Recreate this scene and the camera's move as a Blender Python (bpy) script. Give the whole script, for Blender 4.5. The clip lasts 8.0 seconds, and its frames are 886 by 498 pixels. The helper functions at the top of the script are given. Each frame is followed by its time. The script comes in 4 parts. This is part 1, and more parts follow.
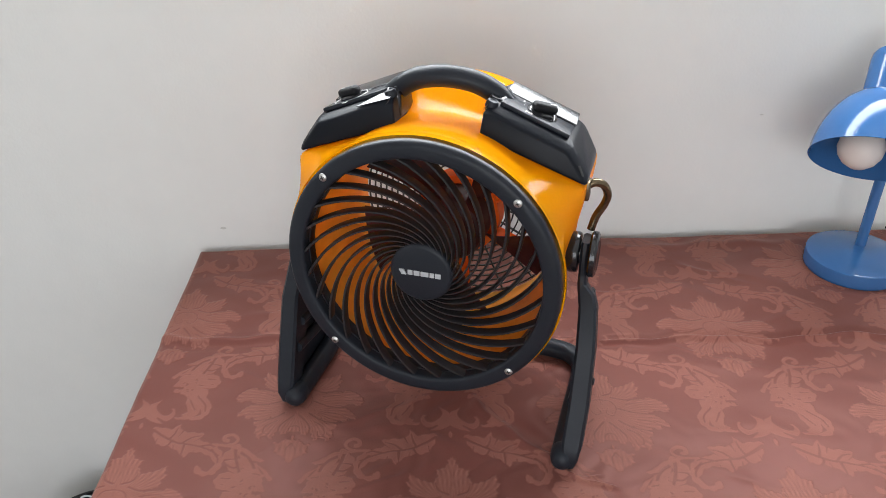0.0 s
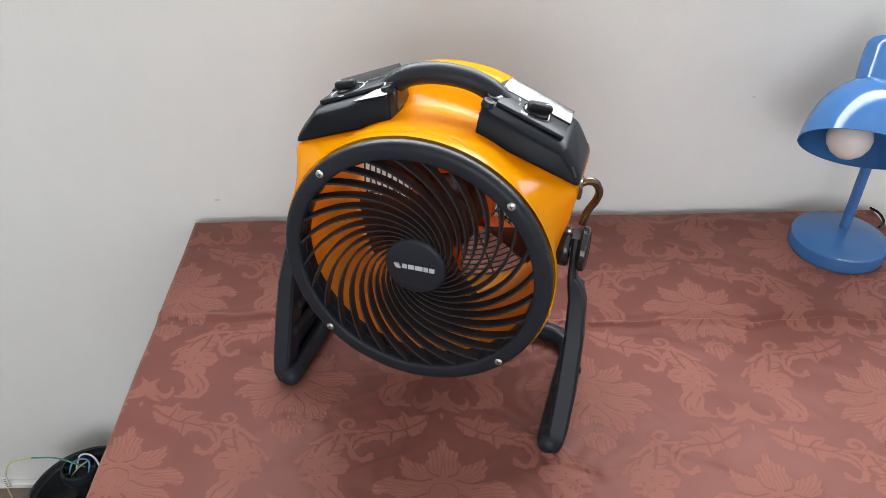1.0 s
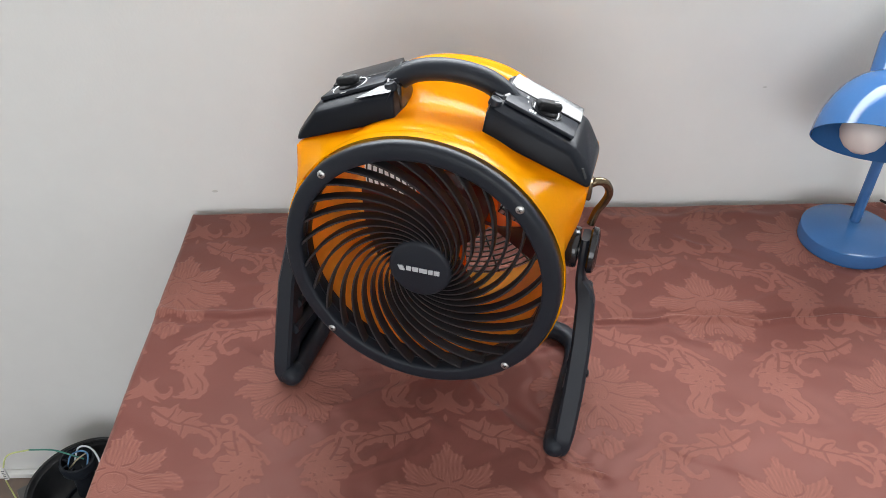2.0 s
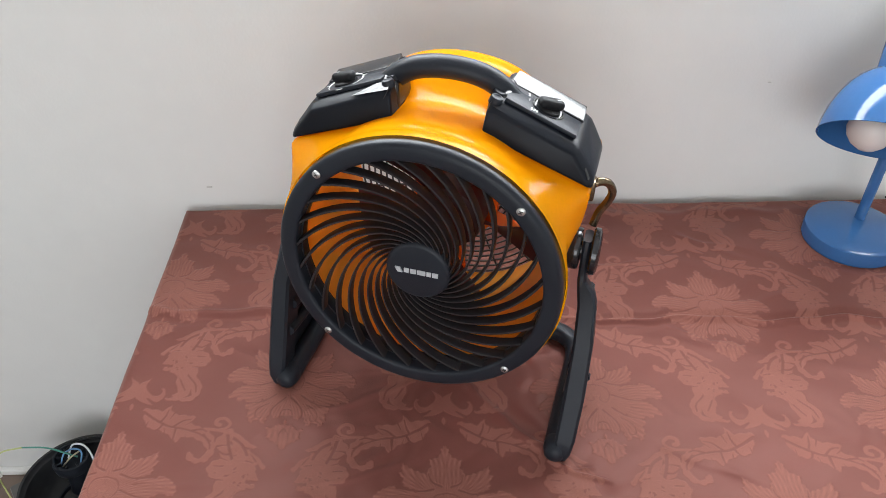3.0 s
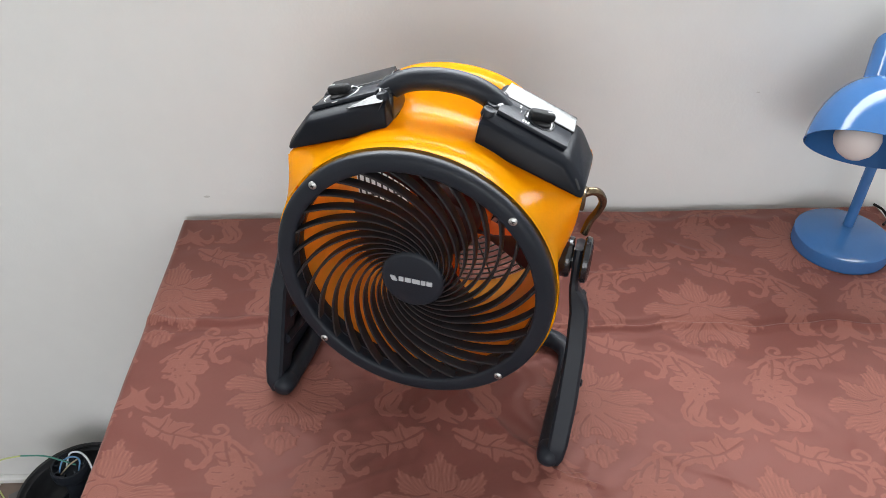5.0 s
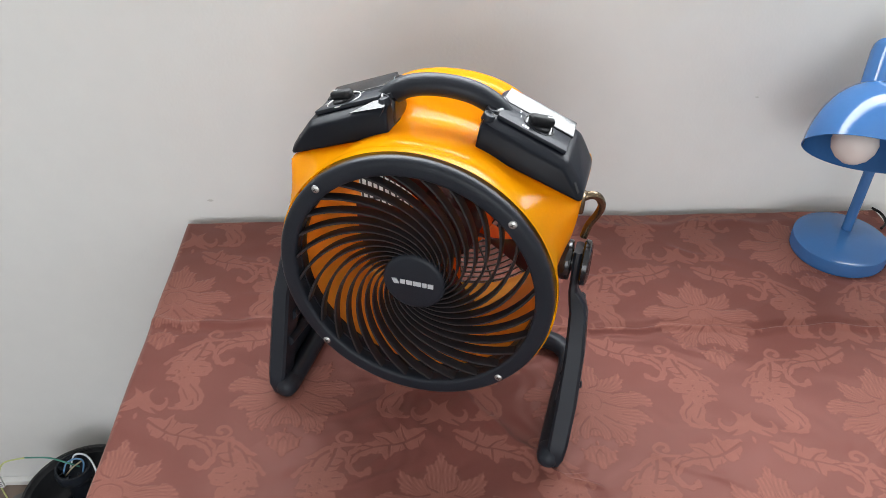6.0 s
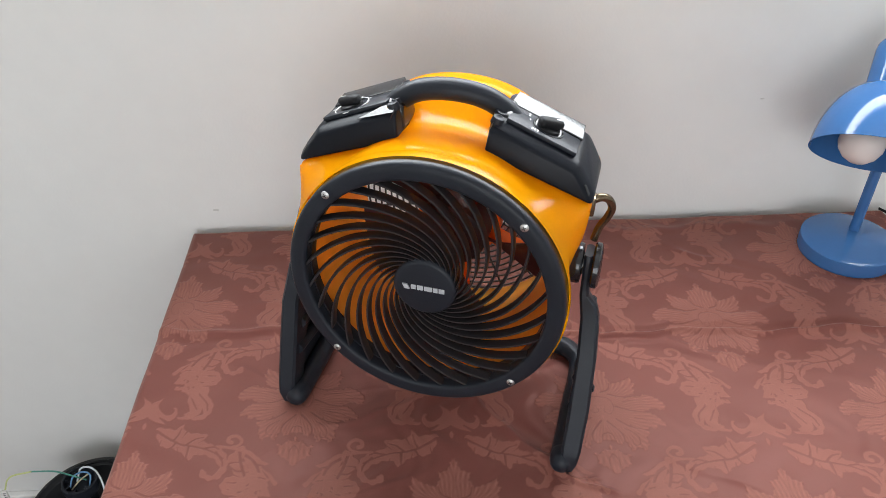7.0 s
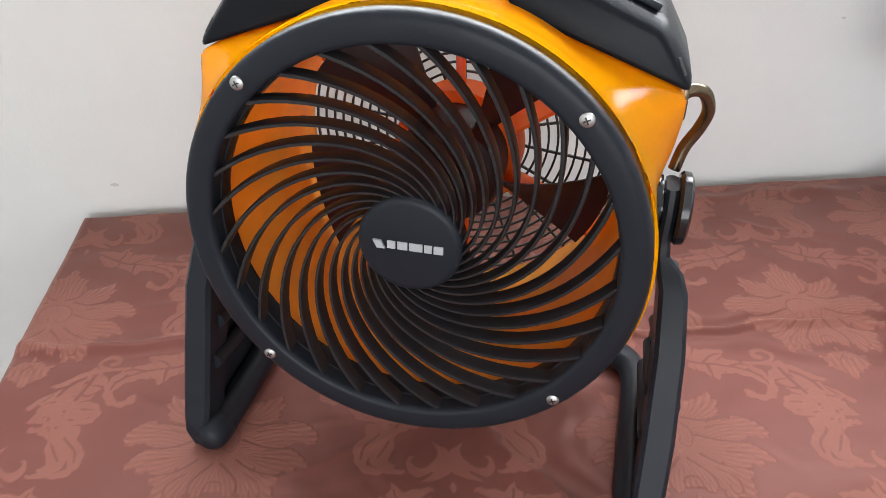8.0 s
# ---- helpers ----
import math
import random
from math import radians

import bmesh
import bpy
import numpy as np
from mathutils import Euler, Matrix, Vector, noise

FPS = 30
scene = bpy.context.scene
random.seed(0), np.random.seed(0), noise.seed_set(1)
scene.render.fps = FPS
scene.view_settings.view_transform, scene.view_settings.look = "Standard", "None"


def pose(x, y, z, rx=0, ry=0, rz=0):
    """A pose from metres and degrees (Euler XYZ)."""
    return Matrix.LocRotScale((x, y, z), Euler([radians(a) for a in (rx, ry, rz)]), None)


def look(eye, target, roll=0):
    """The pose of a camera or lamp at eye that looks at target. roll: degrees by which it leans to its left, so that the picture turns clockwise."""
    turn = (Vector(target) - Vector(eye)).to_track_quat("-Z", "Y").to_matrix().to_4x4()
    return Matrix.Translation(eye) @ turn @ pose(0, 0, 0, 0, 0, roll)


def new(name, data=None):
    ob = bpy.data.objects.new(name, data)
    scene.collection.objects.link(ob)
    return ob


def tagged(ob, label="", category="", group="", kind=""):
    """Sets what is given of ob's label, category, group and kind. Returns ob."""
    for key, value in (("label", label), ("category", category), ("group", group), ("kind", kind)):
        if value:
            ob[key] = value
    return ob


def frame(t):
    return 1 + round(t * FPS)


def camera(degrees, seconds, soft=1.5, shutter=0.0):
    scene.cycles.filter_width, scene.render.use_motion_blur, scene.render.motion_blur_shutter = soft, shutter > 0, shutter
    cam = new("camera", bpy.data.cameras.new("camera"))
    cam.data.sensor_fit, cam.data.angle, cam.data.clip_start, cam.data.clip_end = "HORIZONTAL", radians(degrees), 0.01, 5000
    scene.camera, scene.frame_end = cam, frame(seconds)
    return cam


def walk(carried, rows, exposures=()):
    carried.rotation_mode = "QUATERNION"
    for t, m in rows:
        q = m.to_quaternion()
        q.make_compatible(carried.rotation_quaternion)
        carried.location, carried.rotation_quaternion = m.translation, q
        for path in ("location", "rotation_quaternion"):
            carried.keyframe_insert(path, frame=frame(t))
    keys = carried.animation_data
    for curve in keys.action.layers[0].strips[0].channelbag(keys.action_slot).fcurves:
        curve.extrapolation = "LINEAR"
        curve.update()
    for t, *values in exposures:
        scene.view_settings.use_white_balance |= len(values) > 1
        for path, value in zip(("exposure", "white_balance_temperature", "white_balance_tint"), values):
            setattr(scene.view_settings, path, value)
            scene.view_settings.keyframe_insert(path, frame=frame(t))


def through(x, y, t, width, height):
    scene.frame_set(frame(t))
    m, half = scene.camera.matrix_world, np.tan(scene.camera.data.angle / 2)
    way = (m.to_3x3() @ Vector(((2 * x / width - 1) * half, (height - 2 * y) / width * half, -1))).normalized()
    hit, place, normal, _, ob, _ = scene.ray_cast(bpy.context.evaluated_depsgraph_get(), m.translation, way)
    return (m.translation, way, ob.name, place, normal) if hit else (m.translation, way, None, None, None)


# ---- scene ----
cam = camera(58.7, 8.0, soft=0.55)
PATH = [
    (0, (0.032, 0.065, 1.421), (0.051, 1.766, 0.368), -1.5),
    (0.5, (0.024, 0.079, 1.466), (0.051, 1.722, 0.326), -0.7),
    (1, (0.028, 0.084, 1.481), (0.071, 1.695, 0.297), -0.2),
    (1.5, (0.022, 0.099, 1.489), (0.068, 1.69, 0.279), -0.1),
    (3, (0.021, 0.143, 1.485), (0.074, 1.701, 0.232), 0.2),
    (3.5, (0.024, 0.142, 1.486), (0.082, 1.699, 0.233), 0.1),
    (4, (0.029, 0.141, 1.489), (0.089, 1.7, 0.239), 0.1),
    (4.5, (0.023, 0.137, 1.493), (0.086, 1.702, 0.249), 0.2),
    (6, (0.024, 0.123, 1.502), (0.081, 1.698, 0.271), 0.1),
    (6.5, (0.018, 0.12, 1.504), (0.074, 1.702, 0.281), -0.2),
    (7, (0.013, 0.123, 1.496), (0.071, 1.713, 0.284), -0.7),
    (7.2, (0.0, 0.131, 1.477), (0.078, 1.728, 0.276), -0.7),
    (7.5, (-0.004, 0.17, 1.405), (0.092, 1.789, 0.234), -1.2),
    (7.7, (-0.013, 0.219, 1.34), (0.114, 1.847, 0.186), -0.8),
    (8, (0.0, 0.343, 1.247), (0.149, 1.981, 0.109), -0.3),
]
walk(cam, [(t, look(eye, target, roll)) for t, eye, target, roll in PATH], exposures=((0, 0.02), (1.5, 0.02), (3, 0.06), (4.5, 0.05), (6.0, 0.02), (7.2, 0.02), (8, 0.28)))

# ---- light ----
world = bpy.data.worlds.new("world")
scene.world = world
world.use_nodes = True
wn = world.node_tree.nodes
sky = wn.new("ShaderNodeTexSky")
sky.sky_type = "NISHITA"
sky.sun_disc = False
sky.sun_elevation, sky.sun_rotation = radians(48), radians(20)
world.node_tree.links.new(sky.outputs[0], wn["Background"].inputs[0])
wn["Background"].inputs[1].default_value = 0.12


def opening_light(name, m, width, height, watts, colour):
    lamp = bpy.data.lights.new(name, "AREA")
    lamp.shape, lamp.size, lamp.size_y, lamp.energy, lamp.color = "RECTANGLE", width, height, watts, colour
    ob = new(name, lamp)
    ob.matrix_world = m
    return ob


WALL_Y, FLOOR_Z, CEIL_Z = 1.185, 0.064, 2.55
WEST, EAST, SOUTH = -1.35, 1.75, -2.6
SIDE_Y0, SIDE_Y1, SIDE_Z0, SIDE_Z1 = -2.2, -0.8, 0.95, 2.1
WIN_X0, WIN_X1, WIN_Z0, WIN_Z1 = -0.50, 1.08, 1.31, 1.78
BACK_X0, BACK_X1, BACK_Z0, BACK_Z1 = -1.3, 0.7, 0.8, 2.35
opening_light("window_daylight", look(((WIN_X0 + WIN_X1) / 2, WALL_Y + 0.06, (WIN_Z0 + WIN_Z1) / 2), ((WIN_X0 + WIN_X1) / 2, 0, (WIN_Z0 + WIN_Z1) / 2)), WIN_X1 - WIN_X0, WIN_Z1 - WIN_Z0, 38.5, (0.93, 0.97, 1.0))
# unseen fill lamp behind the camera, added to brighten the wall and fan front
opening_light("rear_fill_light", look(((BACK_X0 + BACK_X1) / 2, SOUTH - 0.06, (BACK_Z0 + BACK_Z1) / 2), ((BACK_X0 + BACK_X1) / 2, 0, (BACK_Z0 + BACK_Z1) / 2)), BACK_X1 - BACK_X0, BACK_Z1 - BACK_Z0, 45.5, (0.98, 0.985, 1.0))
# weak unseen fill lamp, added to lift the right-hand side
opening_light("side_fill_light", look((EAST + 0.06, (SIDE_Y0 + SIDE_Y1) / 2, (SIDE_Z0 + SIDE_Z1) / 2), (0, (SIDE_Y0 + SIDE_Y1) / 2, (SIDE_Z0 + SIDE_Z1) / 2)), SIDE_Y1 - SIDE_Y0, SIDE_Z1 - SIDE_Z0, 4, (0.95, 0.98, 1.0))


# ---- materials ----
def material(name, colour, rough=0.5, metal=0.0, vary=0.06, grain=60.0, stain=4.0, bump=0.0, bump_scale=300.0, spec=0.5, coat=0.0, translucent=0.0, sheen=0.0, through=None):
    """Principled surface with fine grain, broad stains and fine relief."""
    m = bpy.data.materials.new(name)
    m.use_nodes = True
    nt = m.node_tree
    n, l = nt.nodes, nt.links
    p = n["Principled BSDF"]
    out = n["Material Output"]
    co = n.new("ShaderNodeTexCoord")
    fine, broad = n.new("ShaderNodeTexNoise"), n.new("ShaderNodeTexNoise")
    fine.inputs["Scale"].default_value, broad.inputs["Scale"].default_value = grain, stain
    fine.inputs["Detail"].default_value = broad.inputs["Detail"].default_value = 4
    add = n.new("ShaderNodeMath")
    add.operation = "ADD"
    for tex, k in ((fine, 0), (broad, 1)):
        l.new(co.outputs["Object"], tex.inputs["Vector"])
        l.new(tex.outputs["Fac"], add.inputs[k])
    ramp = n.new("ShaderNodeMapRange")
    ramp.inputs[1].default_value, ramp.inputs[2].default_value = 0.6, 1.4
    ramp.inputs[3].default_value, ramp.inputs[4].default_value = 1 - vary, 1 + vary
    l.new(add.outputs[0], ramp.inputs[0])
    mul = n.new("ShaderNodeVectorMath")
    mul.operation = "SCALE"
    mul.inputs[0].default_value = colour
    l.new(ramp.outputs[0], mul.inputs["Scale"])
    l.new(mul.outputs[0], p.inputs["Base Color"])
    rr = n.new("ShaderNodeMapRange")
    rr.inputs[1].default_value, rr.inputs[2].default_value = 0.3, 0.7
    rr.inputs[3].default_value, rr.inputs[4].default_value = rough * 0.88, min(1, rough * 1.12)
    l.new(broad.outputs["Fac"], rr.inputs[0])
    l.new(rr.outputs[0], p.inputs["Roughness"])
    p.inputs["Metallic"].default_value = metal
    p.inputs["Specular IOR Level"].default_value = spec
    p.inputs["Coat Weight"].default_value = coat
    p.inputs["Coat Roughness"].default_value = 0.12
    p.inputs["Sheen Weight"].default_value = sheen
    if bump:
        tex = n.new("ShaderNodeTexNoise")
        tex.inputs["Scale"].default_value = bump_scale
        tex.inputs["Detail"].default_value = 3
        l.new(co.outputs["Object"], tex.inputs["Vector"])
        b = n.new("ShaderNodeBump")
        b.inputs["Strength"].default_value, b.inputs["Distance"].default_value = bump, 0.001
        l.new(tex.outputs["Fac"], b.inputs["Height"])
        l.new(b.outputs[0], p.inputs["Normal"])
    if translucent:
        t, mix = n.new("ShaderNodeBsdfTranslucent"), n.new("ShaderNodeMixShader")
        if through:
            t.inputs["Color"].default_value = (*through, 1)
        else:
            l.new(mul.outputs[0], t.inputs["Color"])
        mix.inputs[0].default_value = translucent
        l.new(p.outputs[0], mix.inputs[1])
        l.new(t.outputs[0], mix.inputs[2])
        l.new(mix.outputs[0], out.inputs["Surface"])
    return m


WALL = material("wall_paint", (0.71, 0.71, 0.695), 0.7, vary=0.02, grain=25, stain=1.3, bump=0.25, bump_scale=220, spec=0.3)
CEILING = material("ceiling_paint", (0.82, 0.82, 0.81), 0.8, vary=0.02)
TRIM = material("trim_paint", (0.8, 0.8, 0.78), 0.4, vary=0.03)
FLOOR = material("floor_wood", (0.19, 0.14, 0.11), 0.45, vary=0.25, grain=30, stain=6, bump=0.2)
YELLOW = material("yellow_plastic", (0.97, 0.408, 0.002), 0.11, vary=0.03, grain=400, stain=9, bump=0.03, bump_scale=900, translucent=0.52, spec=0.21)
BARREL = material("yellow_inner_plastic", (0.97, 0.48, 0.070), 0.4, vary=0.10, grain=40, stain=14, translucent=0.45, spec=0.3)
STRUT = material("orange_plastic", (0.80, 0.20, 0.02), 0.4, vary=0.05, translucent=0.6)
BLACK = material("black_plastic", (0.0150, 0.0178, 0.0240), 0.38, vary=0.12, grain=500, stain=12, bump=0.12, bump_scale=1800, spec=0.2)
PANEL = material("panel_black_plastic", (0.0075, 0.0092, 0.0135), 0.35, vary=0.12, grain=500, stain=12, bump=0.1, bump_scale=1800, spec=0.13)
RIB = material("grille_black_plastic", (0.0170, 0.0155, 0.0175), 0.36, vary=0.12, grain=400, stain=12, spec=0.35)
GLOSS = material("black_gloss_plastic", (0.012, 0.0125, 0.015), 0.16, vary=0.1, grain=300, bump=0.06, bump_scale=900)
RUBBER = material("black_rubber", (0.0095, 0.0098, 0.0110), 0.55, vary=0.15, bump=0.3, spec=0.18)
BLADE = material("dark_blade_plastic", (0.0230, 0.0160, 0.0170), 0.42, vary=0.15, spec=0.2, translucent=0.16, through=(0.60, 0.03, 0.04))
STEEL = material("screw_steel", (0.50, 0.50, 0.49), 0.42, metal=1.0, vary=0.1, grain=500)
WIRE = material("black_wire", (0.02, 0.02, 0.02), 0.4)
BRONZE = material("dark_bronze_metal", (0.16, 0.12, 0.075), 0.28, metal=0.85, vary=0.15, grain=200)
PALE_INK = material("pale_grey_ink", (0.42, 0.43, 0.45), 0.5, vary=0.06)
WHITE_INK = material("white_ink", (0.75, 0.75, 0.75), 0.5, vary=0.04)
BLUE = material("blue_enamel", (0.036, 0.120, 0.300), 0.09, vary=0.04, grain=200, stain=10, bump=0.03, bump_scale=60)
BULB = material("frosted_bulb", (0.86, 0.80, 0.77), 0.25, vary=0.02, translucent=0.3)
TABLE = material("table_wood", (0.2, 0.13, 0.08), 0.5, vary=0.2)
BLUE_WIRE = material("blue_wire", (0.12, 0.28, 0.5), 0.4)
PALE_WIRE = material("pale_wire", (0.7, 0.74, 0.78), 0.4)
GREEN_WIRE = material("green_wire", (0.06, 0.25, 0.2), 0.4)
LIME_WIRE = material("yellow_green_wire", (0.55, 0.6, 0.25), 0.4)
COPPER = material("bare_copper_ends", (0.5, 0.42, 0.3), 0.35, metal=0.8)
TAG = material("white_paper_tag", (0.78, 0.78, 0.75), 0.6)
DARK_INK = material("grey_ink", (0.15, 0.15, 0.16), 0.6)
DISH = material("scuffed_black_plastic", (0.026, 0.027, 0.029), 0.36, vary=0.25, grain=90, stain=18, bump=0.1, bump_scale=700, spec=0.4)
GREY = material("grey_plastic", (0.12, 0.115, 0.11), 0.5, vary=0.1)


def cloth_material():
    """Satin ground with a matt woven damask figure, read from the mesh attribute "figure"."""
    m = bpy.data.materials.new("damask_satin")
    m.use_nodes = True
    n, l = m.node_tree.nodes, m.node_tree.links
    p = n["Principled BSDF"]
    at = n.new("ShaderNodeAttribute")
    at.attribute_name = "figure"
    co = n.new("ShaderNodeTexCoord")
    weave = n.new("ShaderNodeTexNoise")
    weave.inputs["Scale"].default_value, weave.inputs["Detail"].default_value = 1300, 2
    broad = n.new("ShaderNodeTexNoise")
    broad.inputs["Scale"].default_value = 7
    l.new(co.outputs["Object"], weave.inputs["Vector"])
    l.new(co.outputs["Object"], broad.inputs["Vector"])
    mix = n.new("ShaderNodeMix")
    mix.data_type = "RGBA"
    mix.inputs[6].default_value = (0.143, 0.0503, 0.0418, 1)
    mix.inputs[7].default_value = (0.268, 0.113, 0.087, 1)
    l.new(at.outputs["Fac"], mix.inputs[0])
    add = n.new("ShaderNodeMath")
    l.new(weave.outputs["Fac"], add.inputs[0])
    l.new(broad.outputs["Fac"], add.inputs[1])
    k = n.new("ShaderNodeMapRange")
    k.inputs[1].default_value, k.inputs[2].default_value, k.inputs[3].default_value, k.inputs[4].default_value = 0.6, 1.4, 0.86, 1.14
    l.new(add.outputs[0], k.inputs[0])
    sc = n.new("ShaderNodeVectorMath")
    sc.operation = "SCALE"
    l.new(mix.outputs[2], sc.inputs[0])
    l.new(k.outputs[0], sc.inputs["Scale"])
    l.new(sc.outputs[0], p.inputs["Base Color"])
    rough = n.new("ShaderNodeMapRange")
    rough.inputs[3].default_value, rough.inputs[4].default_value = 0.41, 0.68
    l.new(at.outputs["Fac"], rough.inputs[0])
    l.new(rough.outputs[0], p.inputs["Roughness"])
    p.inputs["Specular IOR Level"].default_value = 0.25
    p.inputs["Specular Tint"].default_value = (1.0, 0.52, 0.44, 1)
    p.inputs["Sheen Weight"].default_value = 0.15
    p.inputs["Sheen Tint"].default_value = (1.0, 0.62, 0.52, 1)
    h = n.new("ShaderNodeMath")
    h.operation = "MULTIPLY_ADD"
    h.inputs[1].default_value = 3.0
    l.new(at.outputs["Fac"], h.inputs[0])
    thread = n.new("ShaderNodeMath")
    thread.operation = "MULTIPLY"
    thread.inputs[1].default_value = 0.5
    l.new(weave.outputs["Fac"], thread.inputs[0])
    l.new(thread.outputs[0], h.inputs[2])
    b = n.new("ShaderNodeBump")
    b.inputs["Strength"].default_value, b.inputs["Distance"].default_value = 0.5, 0.0003
    l.new(h.outputs[0], b.inputs["Height"])
    l.new(b.outputs[0], p.inputs["Normal"])
    return m


CLOTH = cloth_material()


# ---- mesh helpers ----
def link_mesh(name, bm, mat, parent=None, label="", smooth=True, angle=40):
    me = bpy.data.meshes.new(name)
    bmesh.ops.recalc_face_normals(bm, faces=bm.faces)
    bm.to_mesh(me)
    bm.free()
    me.materials.append(mat)
    if smooth:
        me.polygons.foreach_set("use_smooth", [True] * len(me.polygons))
        me.set_sharp_from_angle(angle=radians(angle))
    ob = new(name, me)
    ob.parent = parent
    if label:
        ob["label"] = label
    return ob


def part(name, bm, mat, parent, label="", smooth=True, angle=40):
    return link_mesh(name, bm, mat, parent, label, smooth, angle)


def shift(bm, m):
    bmesh.ops.transform(bm, matrix=m, verts=bm.verts)
    return bm


def box(x0, x1, y0, y1, z0, z1, bevel=0.0, seg=2):
    bm = bmesh.new()
    bmesh.ops.create_cube(bm, size=1)
    for v in bm.verts:
        v.co = ((x0 + x1) / 2 + v.co.x * (x1 - x0), (y0 + y1) / 2 + v.co.y * (y1 - y0), (z0 + z1) / 2 + v.co.z * (z1 - z0))
    if bevel:
        bmesh.ops.bevel(bm, geom=bm.edges[:], offset=bevel, segments=seg, profile=0.5, affect="EDGES")
    return bm


def hull(points, bevel=0.0, seg=3):
    bm = bmesh.new()
    vs = [bm.verts.new(p) for p in points]
    bmesh.ops.convex_hull(bm, input=vs)
    bmesh.ops.dissolve_limit(bm, angle_limit=radians(2), verts=bm.verts[:], edges=bm.edges[:])
    if bevel:
        bmesh.ops.bevel(bm, geom=bm.edges[:], offset=bevel, segments=seg, profile=0.6, affect="EDGES")
    return bm


def loft(rings, closed=True, cap=True, loop=False):
    """Skin over rings of equal length; loop joins the last ring to the first."""
    bm = bmesh.new()
    vs = [[bm.verts.new(p) for p in r] for r in rings]
    n = len(rings[0])
    pairs = list(zip(vs, vs[1:])) + ([(vs[-1], vs[0])] if loop else [])
    for a, b in pairs:
        for i in range(n if closed else n - 1):
            j = (i + 1) % n
            bm.faces.new((a[i], a[j], b[j], b[i]))
    if cap and closed and not loop:
        bm.faces.new(vs[0])
        bm.faces.new(vs[-1][::-1])
    return bm


def lathe(profile, n=48, axis="z", loop=False):
    """Turns a profile of (radius, height) about an axis through the origin."""
    rings = []
    for r, h in profile:
        ring = []
        for i in range(n):
            a = 2 * math.pi * i / n
            c, s = r * math.cos(a), r * math.sin(a)
            ring.append((c, s, h) if axis == "z" else (c, h, s) if axis == "y" else (h, c, s))
        rings.append(ring)
    return loft(rings, loop=loop, cap=not loop)


def smooth_path(points, per=8):
    """Catmull-Rom through the points."""
    p = [Vector(q) for q in points]
    p = [2 * p[0] - p[1]] + p + [2 * p[-1] - p[-2]]
    out = []
    for i in range(1, len(p) - 2):
        for k in range(per):
            t = k / per
            out.append(0.5 * ((2 * p[i]) + (p[i + 1] - p[i - 1]) * t + (2 * p[i - 1] - 5 * p[i] + 4 * p[i + 1] - p[i + 2]) * t * t + (3 * p[i] - p[i - 1] - 3 * p[i + 1] + p[i + 2]) * t ** 3))
    out.append(p[-2])
    return out


def tube(points, radius, n=12, per=8, flat=1.0):
    """A round bar along a smooth path; radius is one number or one for each end point."""
    path = smooth_path(points, per) if per else [Vector(q) for q in points]
    rings, up = [], Vector((0, 0, 1))
    for i, q in enumerate(path):
        d = (path[min(i + 1, len(path) - 1)] - path[max(i - 1, 0)]).normalized()
        if abs(d.dot(up)) > 0.98:
            up = Vector((0, 1, 0)) if abs(d.y) < 0.9 else Vector((1, 0, 0))
        s = d.cross(up).normalized()
        up = s.cross(d).normalized()
        rings.append([q + radius * (s * math.cos(2 * math.pi * k / n) + up * math.sin(2 * math.pi * k / n) * flat) for k in range(n)])
    return loft(rings)


def axis_matrix(origin, direction):
    """Takes the z axis to a direction, at an origin."""
    return Matrix.Translation(origin) @ Vector(direction).to_track_quat("Z", "Y").to_matrix().to_4x4()


def empty(name, m, label, category, group=""):
    ob = new(name)
    ob.empty_display_size = 0.05
    ob.matrix_world = m
    return tagged(ob, label, category, group)


def structure(name, bm, mat, label):
    return tagged(link_mesh(name, bm, mat, smooth=False), label, "", "", "structure")


# ---- room ----
def wall_with_opening(name, along, d0, d1, a0, a1, o0, o1, z0, z1, label):
    """A wall along x or y between depths d0 and d1, with one rectangular opening."""
    bm = bmesh.new()
    for p0, p1, q0, q1 in ((a0, o0, FLOOR_Z, CEIL_Z), (o1, a1, FLOOR_Z, CEIL_Z), (o0, o1, FLOOR_Z, z0), (o0, o1, z1, CEIL_Z)):
        other = box(p0, p1, d0, d1, q0, q1) if along == "x" else box(d0, d1, p0, p1, q0, q1)
        me = bpy.data.meshes.new("piece")
        other.to_mesh(me)
        other.free()
        bm.from_mesh(me)
        bpy.data.meshes.remove(me)
    bmesh.ops.remove_doubles(bm, verts=bm.verts, dist=1e-5)
    return structure(name, bm, WALL, label)


wall_with_opening("wall_north", "x", WALL_Y, WALL_Y + 0.12, WEST - 0.1, EAST + 0.1, WIN_X0, WIN_X1, WIN_Z0, WIN_Z1, "plain off-white painted wall behind the table")
# openings to south and east are assumed, made for the two fill lamps
wall_with_opening("wall_south", "x", SOUTH - 0.12, SOUTH, WEST - 0.1, EAST + 0.1, BACK_X0, BACK_X1, BACK_Z0, BACK_Z1, "plain off-white painted wall across the room")
wall_with_opening("wall_east", "y", EAST, EAST + 0.1, SOUTH, WALL_Y, SIDE_Y0, SIDE_Y1, SIDE_Z0, SIDE_Z1, "plain off-white painted side wall")
structure("wall_west", box(WEST - 0.1, WEST, SOUTH, WALL_Y, FLOOR_Z, CEIL_Z), WALL, "plain off-white painted side wall")
structure("floor", box(WEST - 0.1, EAST + 0.1, SOUTH - 0.12, WALL_Y + 0.12, FLOOR_Z - 0.1, FLOOR_Z), FLOOR, "dark brown wooden floor")
